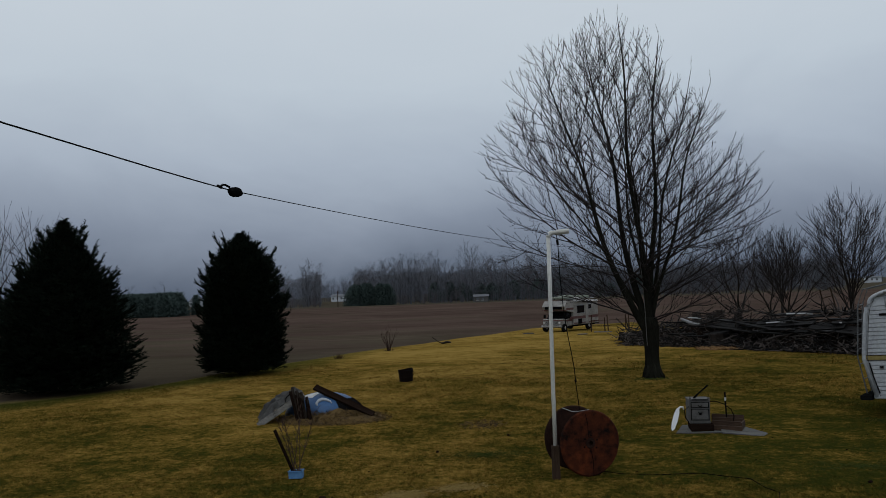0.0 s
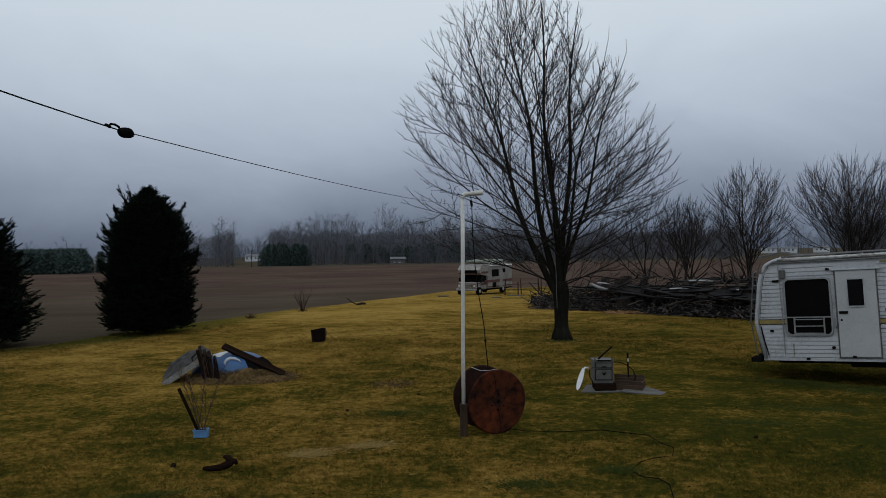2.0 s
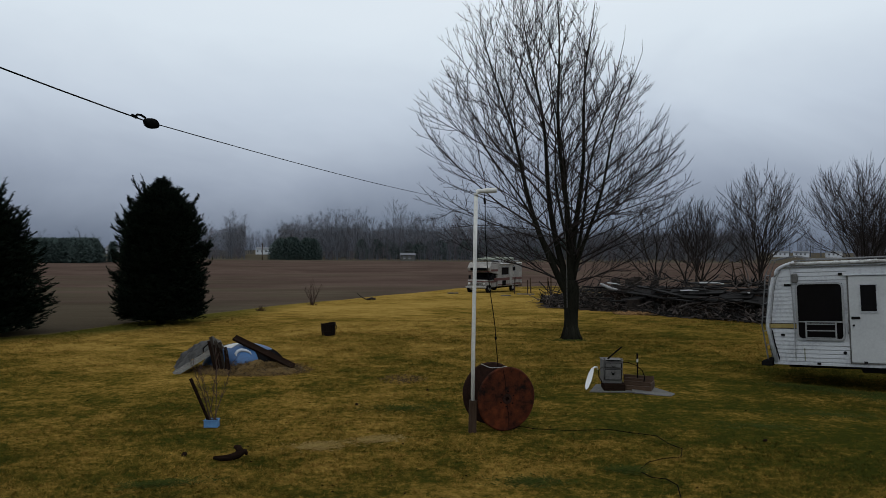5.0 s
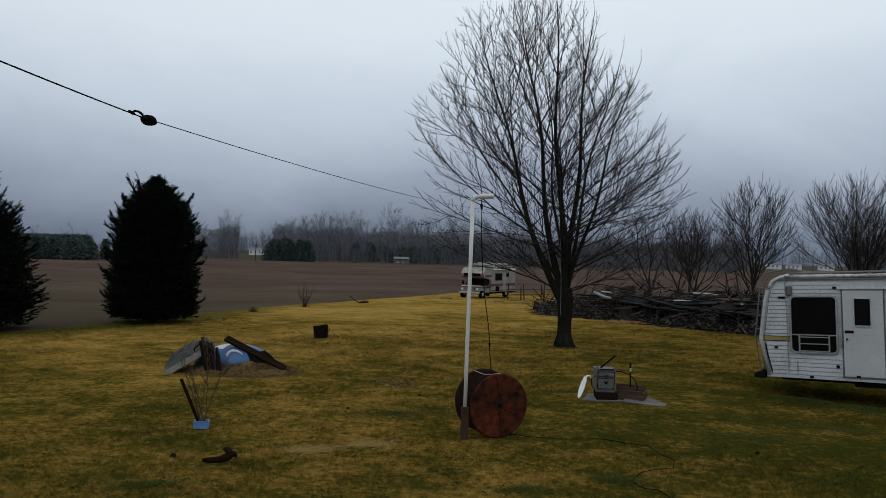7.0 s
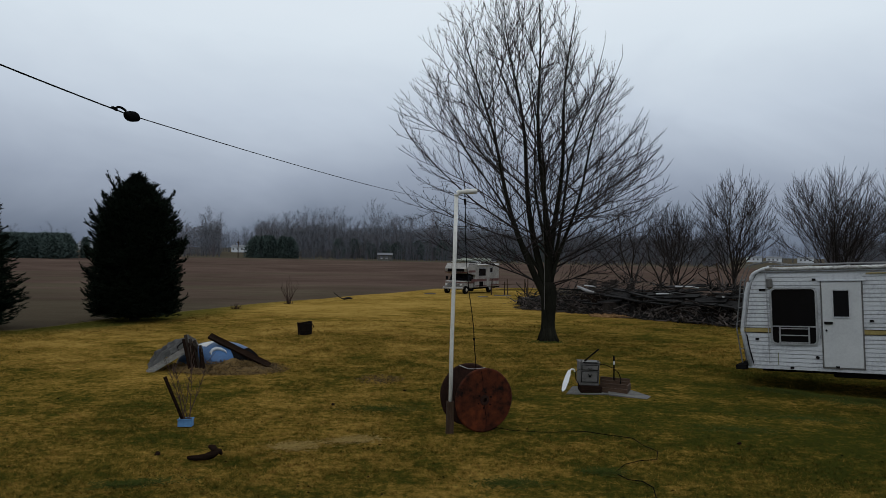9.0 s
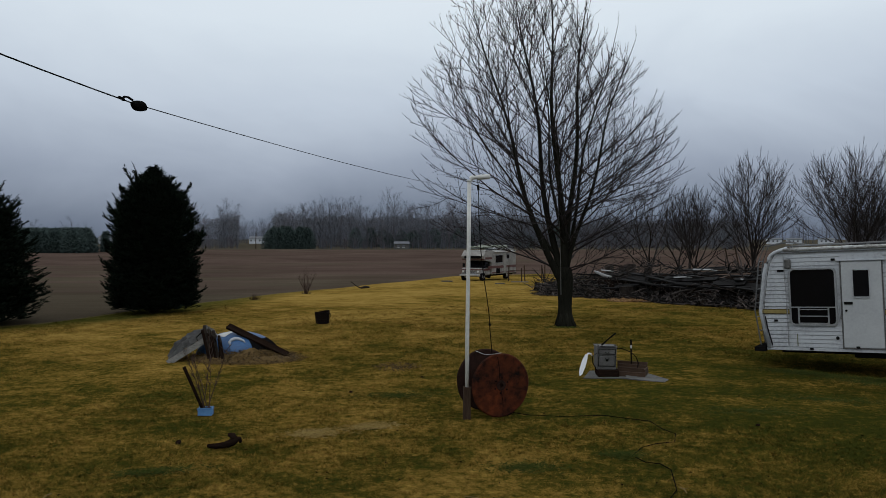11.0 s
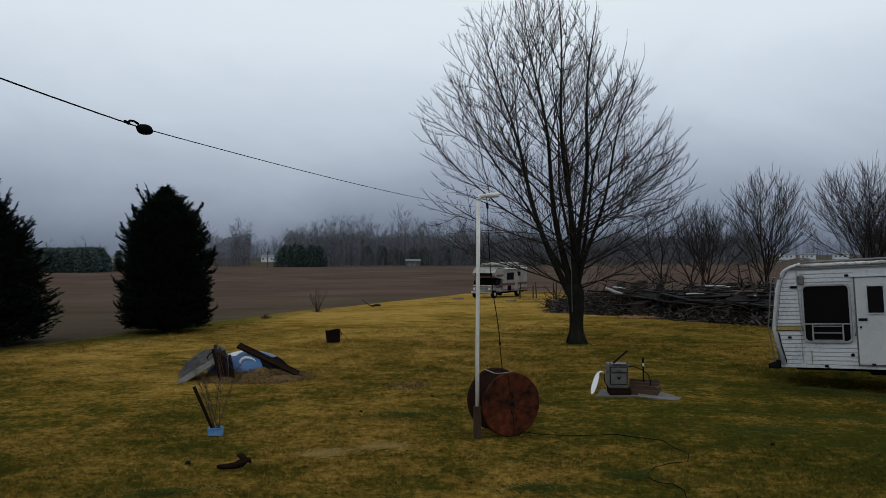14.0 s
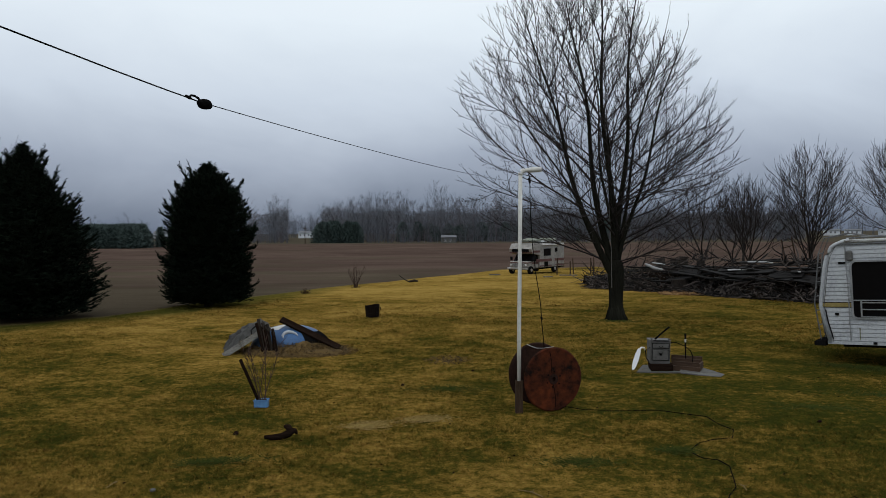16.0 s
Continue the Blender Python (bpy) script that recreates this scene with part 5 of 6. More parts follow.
def motorhome():
    root = thing("motorhome", pose(-1.35, 66.8, zg(66.8), 0, 0, -30) @ Matrix.Diagonal((1, 1, 0.93, 1)), "old cream and maroon motorhome parked at the lawn's end", "motorhome")
    b = part("body", Mesh().box(0, 2.25, 1.7, 6.4, 0.55, 2.85, None, 0.07), M_CREAM, root, "cream box body")
    m = Mesh()
    m.v += [(0, 0.35, 1.95), (2.25, 0.35, 1.95), (2.25, 1.75, 1.75), (0, 1.75, 1.75), (0, 0.2, 2.35), (2.25, 0.2, 2.35), (2.25, 0.65, 2.85), (0, 0.65, 2.85), (2.25, 1.75, 2.85), (0, 1.75, 2.85)]
    m.f += [(0, 3, 2, 1), (0, 1, 5, 4), (4, 5, 6, 7), (7, 6, 8, 9), (1, 2, 8, 6, 5), (0, 4, 7, 9, 3)]
    part("overcab", m, M_CREAM, root, "cream sleeping bunk over the cab")
    part("overcab_window", Mesh().box(0.3, 1.95, 0.2, 0.3, 2.08, 2.34), M_DARKGLASS, root)
    part("stripe", Mesh().box(-0.01, 2.262, 0.30, 0.38, 1.965, 2.04), M_MAROON, root)
    part("stripe", Mesh().box(2.24, 2.262, 0.5, 1.75, 2.0, 2.2), M_MAROON, root)
    h = part("hood", Mesh().box(0.22, 2.03, -0.15, 0.75, 0.62, 1.2, None, 0.09), M_CREAM, root, "cream bonnet with a maroon band")
    part("band", Mesh().box(0.212, 2.038, -0.162, 0.7, 1.03, 1.11), M_MAROON, h)
    m = Mesh()
    m.v += [(0.2, 0.6, 1.15), (2.05, 0.6, 1.15), (1.98, 1.05, 1.85), (0.27, 1.05, 1.85), (0.2, 1.75, 1.15), (2.05, 1.75, 1.15), (2.0, 1.75, 1.85), (0.25, 1.75, 1.85)]
    m.f += [(0, 1, 2, 3), (1, 5, 6, 2), (4, 0, 3, 7), (3, 2, 6, 7)]
    part("cab_glass", m, M_DARKGLASS, root)
    part("cab", Mesh().box(0.18, 2.07, 0.6, 1.75, 0.5, 1.17, None, 0.05), M_CREAM, root)
    g = part("grille", Mesh().box(0.55, 1.7, -0.168, -0.1, 0.70, 1.0), M_BLACK, root, "dark grille with chrome bars")
    for k in range(4):
        part("bar", Mesh().box(0.53, 1.72, -0.19, -0.165, 0.71 + 0.085 * k, 0.745 + 0.085 * k), M_CHROME, g)
    for x in (0.38, 1.87):
        part("headlight", Mesh().tube([(x, -0.13, 0.87), (x, -0.18, 0.87)], [0.1, 0.09], 12), M_WHITEP, root)
    part("bumper", Mesh().box(0.12, 2.13, -0.3, -0.14, 0.45, 0.62, None, 0.02), M_CHROME, root, "chrome front bumper")
    part("stripe", Mesh().box(2.23, 2.26, 1.0, 6.3, 1.12, 1.36), M_MAROON, b, "maroon side stripe")
    part("stripe", Mesh().box(2.23, 2.26, 1.75, 6.3, 0.66, 0.76), M_MAROON, b)
    for y0, y1, z0, z1 in ((2.4, 3.7, 1.65, 2.35), (4.5, 5.0, 2.0, 2.4)):
        w = part("window", Mesh().box(2.235, 2.262, y0, y1, z0, z1), M_DARKGLASS, b)
        part("window_frame", Mesh().box(2.24, 2.275, y0 - 0.05, y1 + 0.05, z1, z1 + 0.05), M_ALU, w)
        part("window_sill", Mesh().box(2.24, 2.275, y0 - 0.05, y1 + 0.05, z0 - 0.05, z0), M_ALU, w)
    part("compartment", Mesh().box(2.235, 2.262, 2.5, 3.2, 0.62, 1.1), M_BLACK, b, "dark open side hatch")
    part("roof_unit", Mesh().box(0.7, 1.5, 3.2, 4.2, 2.85, 3.1, None, 0.06), M_WHITEP, root)
    part("roof_rack", Mesh().tube([(0.2, 0.9, 3.0), (0.2, 6.0, 3.0)], [0.03, 0.03], 6).tube([(2.05, 0.9, 3.0), (2.05, 6.0, 3.0)], [0.03, 0.03], 6), M_ALU, root)
    for x in (-0.2, 2.2):
        part("mirror", Mesh().box(x, x + 0.22, 0.72, 0.78, 1.25, 1.6, None, 0.02), M_BLACK, root)
    part("door", Mesh().box(2.07, 2.10, 0.85, 1.65, 0.6, 1.2, None, 0.01), M_CREAM, root, "cream cab door")
    part("stripe", Mesh().box(2.09, 2.115, 0.62, 1.72, 0.95, 1.1), M_MAROON, root)
    part("entry_door", Mesh().box(2.25, 2.268, 3.9, 4.42, 0.6, 2.4), M_CREAM, b)
    part("awning", Mesh().tube([(2.31, 2.0, 2.72), (2.31, 6.2, 2.72)], [0.06, 0.06], 8), M_WHITEP, root, "rolled white awning")
    for y, x0, w, hh in ((1.2, 0.25, 1.5, 0.22), (2.3, 0.4, 1.2, 0.34), (4.7, 0.3, 1.5, 0.28)):
        part("roof_load", Mesh().box(x0, x0 + w, y, y + 0.95, 3.02, 3.02 + hh, None, 0.09), M_LOAD, root, "pale green covered load on the roof rack")
    part("chassis", Mesh().box(0.3, 1.95, 0.2, 6.2, 0.38, 0.58), M_BLACK, root)
    part("rear_step", Mesh().box(0.1, 2.15, 6.35, 6.6, 0.45, 0.56), M_BLACK, root)
    for y in (0.35, 4.7):
        for x in (0.1, 1.95):
            w = part("wheel", Mesh().tube([(x, y, 0.37), (x + 0.22, y, 0.37)], [0.37, 0.37], 18), M_BLACK, root)
            part("hubcap", Mesh().tube([(x + 0.2, y, 0.37), (x + 0.24, y, 0.37)], [0.2, 0.14], 12), M_CHROME, w)


motorhome()


def fence():
    root = thing("wire_fence", pose(3.2, 64.5, zg(65)), "leaning wooden posts of an old fence beside the motorhome", "fence")
    rng = random.Random(6)
    for i, (x, y) in enumerate(((-0.4, 0), (0.75, 0.5), (1.1, 1.4), (2.5, 0.8), (2.9, 2.2), (4.2, 1.5))):
        part("post", Mesh().tube([(x, y, -0.35), (x + rng.uniform(-0.08, 0.08), y, 1.2 + rng.uniform(-0.2, 0.3))], [0.06, 0.05], 6), M_OLDWOOD, root)
    for z in (0.5, 0.95):
        part("rail", Mesh().tube([(-0.4, 0, z), (0.75, 0.5, z - 0.05), (2.5, 0.8, z), (4.2, 1.5, z)], [0.02] * 4, 5), M_OLDWOOD, root)


fence()
for x, y, w, a in ((-2.8, 63.0, 0.9, 10), (2.9, 62.0, 1.4, -8), (1.6, 57.5, 0.7, 25)):
    solid("scrap_board", Mesh().box(0, w, 0, 0.3, 0.0, 0.07, pose(x, y, zg(y), 0, 0, a), 0.01), M_GREYWOOD, "pale scrap board lying on the grass near the motorhome", "board")

# ---- brush and timber pile ----


def pile_front(x):
    return 39.8 - 1.46 * (x - 3.2) if x < 10.6 else 29.0 - 0.15 * (x - 10.6)


def pile_top(x, d):
    """Height of the pile d metres behind its front."""
    h = 0.72 + 1.0 * min(max((x - 3) / 6, 0), 1)
    return max(0.0, h * min(1.0, (d + 0.15) / 1.3) * min(1.0, (5.6 - d) / 1.6) * (0.85 + 0.22 * math.sin(x * 1.7) * math.cos(d * 1.9 + x)))


def brush_pile():
    rng = random.Random(17)
    m, roots = Mesh(), Mesh()
    for i in range(2300):
        x = rng.uniform(3.3, 15.5)
        d = rng.uniform(0, 5.4) ** 1.0 if rng.random() < 0.4 else rng.uniform(0, 1.7)
        y = pile_front(x) + d
        t = pile_top(x, d)
        z = zg(y) + t * rng.uniform(0.1, 1.0)
        az = rng.gauss(0, 0.55) if rng.random() < 0.5 else rng.uniform(0, 6.283)
        l = rng.uniform(0.3, 1.5)
        r = rng.uniform(0.008, 0.036)
        el = rng.gauss(0, 0.35)
        dv = (math.cos(az) * math.cos(el), math.sin(az) * math.cos(el), math.sin(el))
        path = grow(rng, (x, y, z), dv, l, 3, 0.0, 0.22)
        path = [(p[0], p[1], max(p[2], zg(p[1]) + 0.02)) for p in path]
        (m if rng.random() < 0.6 else roots).tube(path, taper(r, r * 0.5, 3), 5)
    for i in range(1700):
        x = rng.uniform(3.3, 15.0)
        y = pile_front(x) + rng.uniform(-0.45, 1.2)
        z = zg(y) + rng.uniform(0.02, 0.75) * min(1, pile_top(x, y - pile_front(x)) + 0.2)
        az = rng.uniform(0, 6.283)
        path = grow(rng, (x, y, z), (math.cos(az), math.sin(az), rng.uniform(-0.3, 0.7)), rng.uniform(0.2, 0.65), 4, 0.0, 0.6)
        path = [(p[0], p[1], max(p[2], zg(p[1]) + 0.01)) for p in path]
        roots.tube(path, taper(rng.uniform(0.016, 0.065), 0.008, 4), 6)
    for x, d, k in ((10.9, 2.6, 34), (12.3, 2.2, 40), (13.2, 1.6, 30), (8.2, 2.4, 22), (5.6, 1.6, 22)):
        for _ in range(k):
            xx, y = x + rng.gauss(0, 0.35), pile_front(x) + d + rng.gauss(0, 0.3)
            z = zg(y) + pile_top(x, d) * 0.9
            az = rng.uniform(0, 6.283)
            m.tube(grow(rng, (xx, y, z), (math.cos(az), math.sin(az), rng.uniform(0.1, 1.1)), rng.uniform(0.3, 0.95), 4, -0.03, 0.4), taper(rng.uniform(0.015, 0.045), 0.007, 4), 5)
    # dark brown sheet that fills the heap below the branches
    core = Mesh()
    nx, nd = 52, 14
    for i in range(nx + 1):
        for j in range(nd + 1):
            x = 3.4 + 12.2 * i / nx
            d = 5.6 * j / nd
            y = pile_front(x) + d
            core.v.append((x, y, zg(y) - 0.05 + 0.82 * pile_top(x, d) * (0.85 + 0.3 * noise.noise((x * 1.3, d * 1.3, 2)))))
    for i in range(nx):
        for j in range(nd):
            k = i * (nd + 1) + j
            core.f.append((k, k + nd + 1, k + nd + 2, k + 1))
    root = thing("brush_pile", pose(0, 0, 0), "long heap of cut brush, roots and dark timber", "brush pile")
    tagged(part("core", core, M_CORE, root, "dark brown uneven sheet filling the heap under the brush"), kind="stuff")
    tagged(part("brush", m, M_BRUSH, root, "tangled brown cut branches"), kind="stuff")
    tagged(part("rootwood", roots, M_ROOT, root, "grey-brown twisted roots"), kind="stuff")


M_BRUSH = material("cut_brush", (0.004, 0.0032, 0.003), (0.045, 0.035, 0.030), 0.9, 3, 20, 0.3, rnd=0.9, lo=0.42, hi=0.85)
M_ROOT = material("grey_roots", (0.005, 0.004, 0.0036), (0.085, 0.070, 0.064), 0.9, 3, 20, 0.3, rnd=0.9, lo=0.45, hi=0.85)
M_CHAR = material("charred_wet_timber", (0.004, 0.004, 0.004), (0.014, 0.013, 0.013), 0.75, 3, 22, 0.4, stretch=(0.2, 1, 1), spec=0.12)
M_CORE = material("dark_brown_fill", (0.006, 0.0045, 0.0035), (0.020, 0.014, 0.011), 0.95, 3, 20, 0.6, spec=0.0)
brush_pile()


def beams():
    rng = random.Random(23)
    first = None
    for i in range(24):
        x = rng.uniform(6.0, 13.2)
        d = rng.uniform(0.5, 3.4)
        y = pile_front(x) + d
        z = zg(y) + pile_top(x, d) * rng.uniform(0.62, 0.92)
        p = pose(x, y, z, rng.uniform(-8, 8), rng.uniform(-5, 5), rng.gauss(-4, 13))
        if first is None:
            m = Mesh()
            for k in range(3):
                m.box(-1.15 + 0.1 * k, 1.2 - 0.17 * k, -0.11 + 0.08 * k, -0.04 + 0.08 * k, -0.03, 0.012 + 0.012 * k, pose(0, 0, 0, 3 * k, 1.2 - k, 1.6 * k - 1.5), 0.008)
            first = solid("charred_beam", m, M_CHAR, "long blackened timber lying on the brush pile", "beam", "charred beams on the pile")
            first.matrix_world = p
        else:
            copy_thing(first, p)
    for x, d, l, a, e in ((6.3, 1.2, 1.0, -6, 5), (8.8, 0.9, 1.3, 4, -2), (10.6, 1.0, 0.9, 10, 3), (9.7, 2.2, 1.6, -3, 0), (12.0, 1.6, 1.2, 2, 4)):
        y = pile_front(x) + d
        z = zg(y) + pile_top(x, d) * 0.98 + 0.06
        m = Mesh().box(-l * 0.3, l * 0.22, -0.05, 0.05, -0.012, 0.012, None, 0.004)
        m.box(l * 0.16, l * 0.34, -0.045, 0.02, -0.012, 0.012, pose(0, 0, 0, 0, 7, 5), 0.004)
        ob = solid("pale_board", m, M_PALEBOARD, "pale painted board among the dark timber", "board", "pale boards on the pile")
        ob.matrix_world = pose(x, y, z, 25, e, a)
    for x, d, l, a, e in ((5.4, 0.8, 2.6, -14, -16), (9.0, 0.4, 1.9, 10, -12), (12.3, 1.4, 2.4, -16, -14), (12.6, 2.0, 2.2, 12, -12)):
        y = pile_front(x) + d
        z = zg(y) + pile_top(x, d) * 0.8 + 0.15
        m = Mesh().tube([(-l / 2, 0, 0), (-l / 4, 0.05, 0.05), (0.1, -0.03, 0.02), (l / 4, 0.04, 0.07), (l / 2, 0, 0)], [0.055, 0.045, 0.04, 0.035, 0.018], 7)
        ob = solid("bare_pole", m, M_BRUSH, "grey barkless pole leaning on the brush pile", "pole", "poles on the pile")
        ob.matrix_world = pose(x, y, z, 0, e, a)
    for k in range(26):
        x = 6.9 + 0.24 * k
        way = -55.6 if x < 10.6 else -8.5
        d = 0.25 + 0.3 * (k % 4)
        y = pile_front(x) + d
        l, w = rng.uniform(0.8, 2.6), rng.uniform(0.06, 0.17)
        m = Mesh().box(-l / 2, l / 2, -w, w, -0.025, 0.025, None, 0.008)
        m.v = [(p[0], p[1] + 0.05 * noise.noise((p[0] * 1.3, k, 0)), p[2] + 0.05 * math.sin(p[0] * 2 + k)) for p in m.v]
        ob = solid("black_plank", m, M_CHAR, "wide blackened plank lying along the brush pile", "plank", "black planks on the pile")
        ob.matrix_world = pose(x, y, zg(y) + 0.74 + 0.14 * (k % 4) + rng.uniform(-0.1, 0.1), 0, 0, way + rng.gauss(0, 9)) @ pose(0, 0, 0, rng.uniform(-5, 45), rng.gauss(0, 4), 0)
    lad = thing("old_ladder", pose(11.2, 33.6, zg(33) + 0.9, 14, -16, 0), "short dark wooden ladder leaning in the brush", "ladder")
    for x in (0.0, 0.42):
        part("rail", Mesh().box(x - 0.025, x + 0.025, -0.02, 0.02, -0.6, 1.55, None, 0.005), M_OLDWOOD, lad)
    for z in (0.1, 0.45, 0.8, 1.15):
        part("rung", Mesh().box(0.025, 0.395, -0.015, 0.015, z, z + 0.035), M_OLDWOOD, lad)
    for x, dd, h in ((6.5, 2.6, 1.55), (7.0, 2.5, 1.5), (7.35, 2.7, 1.62), (7.9, 2.4, 1.45)):
        y = pile_front(x) + dd
        ob = solid("wood_block", Mesh().box(-0.16, 0.16, -0.15, 0.15, 0, h, None, 0.02), M_ROTTEN, "short upright dark post among the brush", "post", "posts in the pile")
        ob.matrix_world = pose(x, y, zg(y), 2, -3, 20 * x)
    y = pile_front(5.6) + 0.7
    ob = solid("white_trough", Mesh().tube([(-0.55, 0, 0.02), (-0.4, 0, 0.0), (0.0, 0.02, -0.06), (0.4, 0, -0.05), (0.55, 0, -0.02)], [0.03, 0.065, 0.075, 0.06, 0.03], 10), M_PALEBOARD, "dirty white curved piece of plastic on the brush", "scrap", smooth=True)
    ob.matrix_world = pose(6.1, y - 0.4, zg(y) + 1.15, 0, 10, -50)
    y = pile_front(6.9) + 0.15
    m = Mesh().tube([(0, 0, -0.1), (0, 0, 0.1), (0.01, 0, 0.45), (0.0, 0, 0.62)], [0.46, 0.38, 0.34, 0.35], 14)
    st = solid("tree_stump", m, M_BARK, "broad dark sawn tree stump before the brush pile", "stump")
    st.matrix_world = pose(6.9, y, zg(y))
    m = Mesh()
    rng = random.Random(3)
    for _ in range(420):
        a, r = rng.uniform(0, 6.283), rng.random() ** 0.6
        x, yy = 6.95 + math.cos(a) * r * 1.1, pile_front(6.9) - 0.75 + math.sin(a) * r * 0.6
        b = rng.uniform(0, 6.283)
        m.spike((x, yy, zg(yy) + 0.01), (x + 0.18 * math.cos(b), yy + 0.18 * math.sin(b), zg(yy) + rng.uniform(0.04, 0.16)), 0.045)
    solid("sawdust_heap", m, M_SAWDUST, "orange-brown sawdust and chips around the stump", "sawdust", kind="stuff")


M_PALEBOARD = material("weathered_pale_paint", (0.11, 0.115, 0.12), (0.32, 0.325, 0.33), 0.6, 3, 20, 0.2)
M_SAWDUST = material("sawdust", (0.14, 0.075, 0.03), (0.30, 0.18, 0.08), 0.95, 4, 20, 0.3, rnd=0.4)
beams()

# ---- junk heap by the reel ----


def junk_cabinet():
    root = thing("metal_cabinet", pose(2.44, 14.2, 0.145, 0, 1, 3) @ Matrix.Diagonal((1.06, 1, 0.93, 1)), "grey metal drawer cabinet with dark trim on a block", "cabinet")
    part("body", Mesh().box(-0.17, 0.17, 0, 0.32, 0, 0.45, None, 0.012), M_GREYMETAL, root)
    for z0, z1 in ((0.32, 0.40), (0.08, 0.27)):
        d = part("drawer", Mesh().box(-0.135, 0.135, -0.014, 0.005, z0, z1, None, 0.004), M_GREYMETAL, root)
        m = Mesh()
        for a in ((-0.15, 0.15, z0 - 0.012, z0 - 0.003), (-0.15, 0.15, z1 + 0.003, z1 + 0.012), (-0.15, -0.138, z0 - 0.003, z1 + 0.003), (0.138, 0.15, z0 - 0.003, z1 + 0.003)):
            m.box(a[0], a[1], -0.01, 0.002, a[2], a[3])
        part("drawer_edge", m, M_BLACK, d)
        part("handle", Mesh().tube([(-0.03, -0.012, z1 - 0.045), (-0.02, -0.035, z1 - 0.06), (0.02, -0.035, z1 - 0.06), (0.03, -0.012, z1 - 0.045)], [0.007] * 4, 6), M_BLACK, d)
    part("padlock", Mesh().box(-0.02, 0.02, -0.03, -0.012, 0.17, 0.21, None, 0.006), M_BLACK, root)
    part("lid", Mesh().box(-0.18, 0.18, -0.01, 0.33, 0.452, 0.47, None, 0.005), M_GREYMETAL, root, "dull grey lid")
    for x in (-0.15, 0.15):
        part("knob", Mesh().tube([(x, 0.03, 0.47), (x, 0.03, 0.50)], [0.016, 0.02], 8), M_GREYMETAL, root)
    part("lid_edge", Mesh().box(-0.13, 0.13, -0.016, -0.008, 0.452, 0.47), M_BLACK, root)
    part("bar", Mesh().tube([(-0.08, 0.1, 0.47), (0.02, 0.1, 0.58), (0.17, 0.12, 0.72)], [0.018, 0.014, 0.016], 7), M_BLACK, root, "black leaning pipe")
    hose = [(0.16, 0.05, 0.42), (0.28, 0.05, 0.42), (0.42, 0.05, 0.36), (0.52, 0.05, 0.27), (0.57, 0.05, 0.14), (0.56, 0.06, 0.03)]
    part("hose", Mesh().tube(hose, [0.009] * 6, 6), M_BLACK, root)
    part("hose", Mesh().tube([(-0.17, 0.05, 0.32), (-0.25, 0.03, 0.26), (-0.24, 0.03, 0.12), (-0.18, 0.03, 0.02)], [0.009] * 4, 6), M_BLACK, root)


junk_cabinet()
solid("dark_block", Mesh().box(2.27, 2.66, 14.12, 14.5, 0.015, 0.145, None, 0.01), M_DARKWOOD, "dark wooden block under the metal cabinet", "block")


def paddle():
    m = Mesh()
    out = [(-0.035, 0.0), (0.0, -0.03), (0.035, 0.02), (0.055, 0.18), (0.05, 0.36), (0.03, 0.43), (-0.02, 0.43), (-0.05, 0.3), (-0.055, 0.12)]
    m.extrude(out, -0.008, 0.008)
    root = thing("paddle", pose(1.955, 14.2, 0.05, -14, 22, 10) @ Matrix.Diagonal((0.85, 1, 0.92, 1)), "white curved metal paddle leaning against the cabinet", "paddle")
    part("blade", m, M_WHITEG, root)
    part("arm", Mesh().tube([(0.01, 0, 0.42), (0.04, 0, 0.47), (0.11, 0.02, 0.49), (0.15, 0.05, 0.46)], [0.016, 0.018, 0.016, 0.012], 7), M_WHITEG, root)


M_WHITEG = material("clean_white_enamel", (0.70, 0.72, 0.74), (0.85, 0.86, 0.87), 0.4, 3, 20, 0.02)
paddle()


def sheet(name, pts, at, mat, label, category, th=0.018):
    bm = bmesh.new()
    vs = [bm.verts.new((x, y, 0)) for x, y in pts]
    f = bm.faces.new(vs)
    e = bmesh.ops.extrude_face_region(bm, geom=[f])
    for v in (g for g in e["geom"] if isinstance(g, bmesh.types.BMVert)):
        v.co.z += th
    bmesh.ops.recalc_face_normals(bm, faces=bm.faces[:])
    m = Mesh()
    m.take(bm)
    ob = solid(name, m, mat, label, category)
    ob.matrix_world = at
    return ob


sheet("grey_sheet", [(-0.45, -0.28), (0.42, -0.34), (0.46, 0.3), (-0.2, 0.36)], pose(2.42, 14.35, 0.012, 2, -1, 3), M_GREYWOOD, "weathered grey board lying flat under the junk", "board")
sheet("grey_sheet", [(-0.3, -0.05), (0.34, -0.26), (0.46, -0.06), (0.12, 0.42), (-0.25, 0.3)], pose(3.05, 13.98, 0.02, 5, 1, 0), M_GREYWOOD, "weathered grey board lying flat on the lawn", "board")


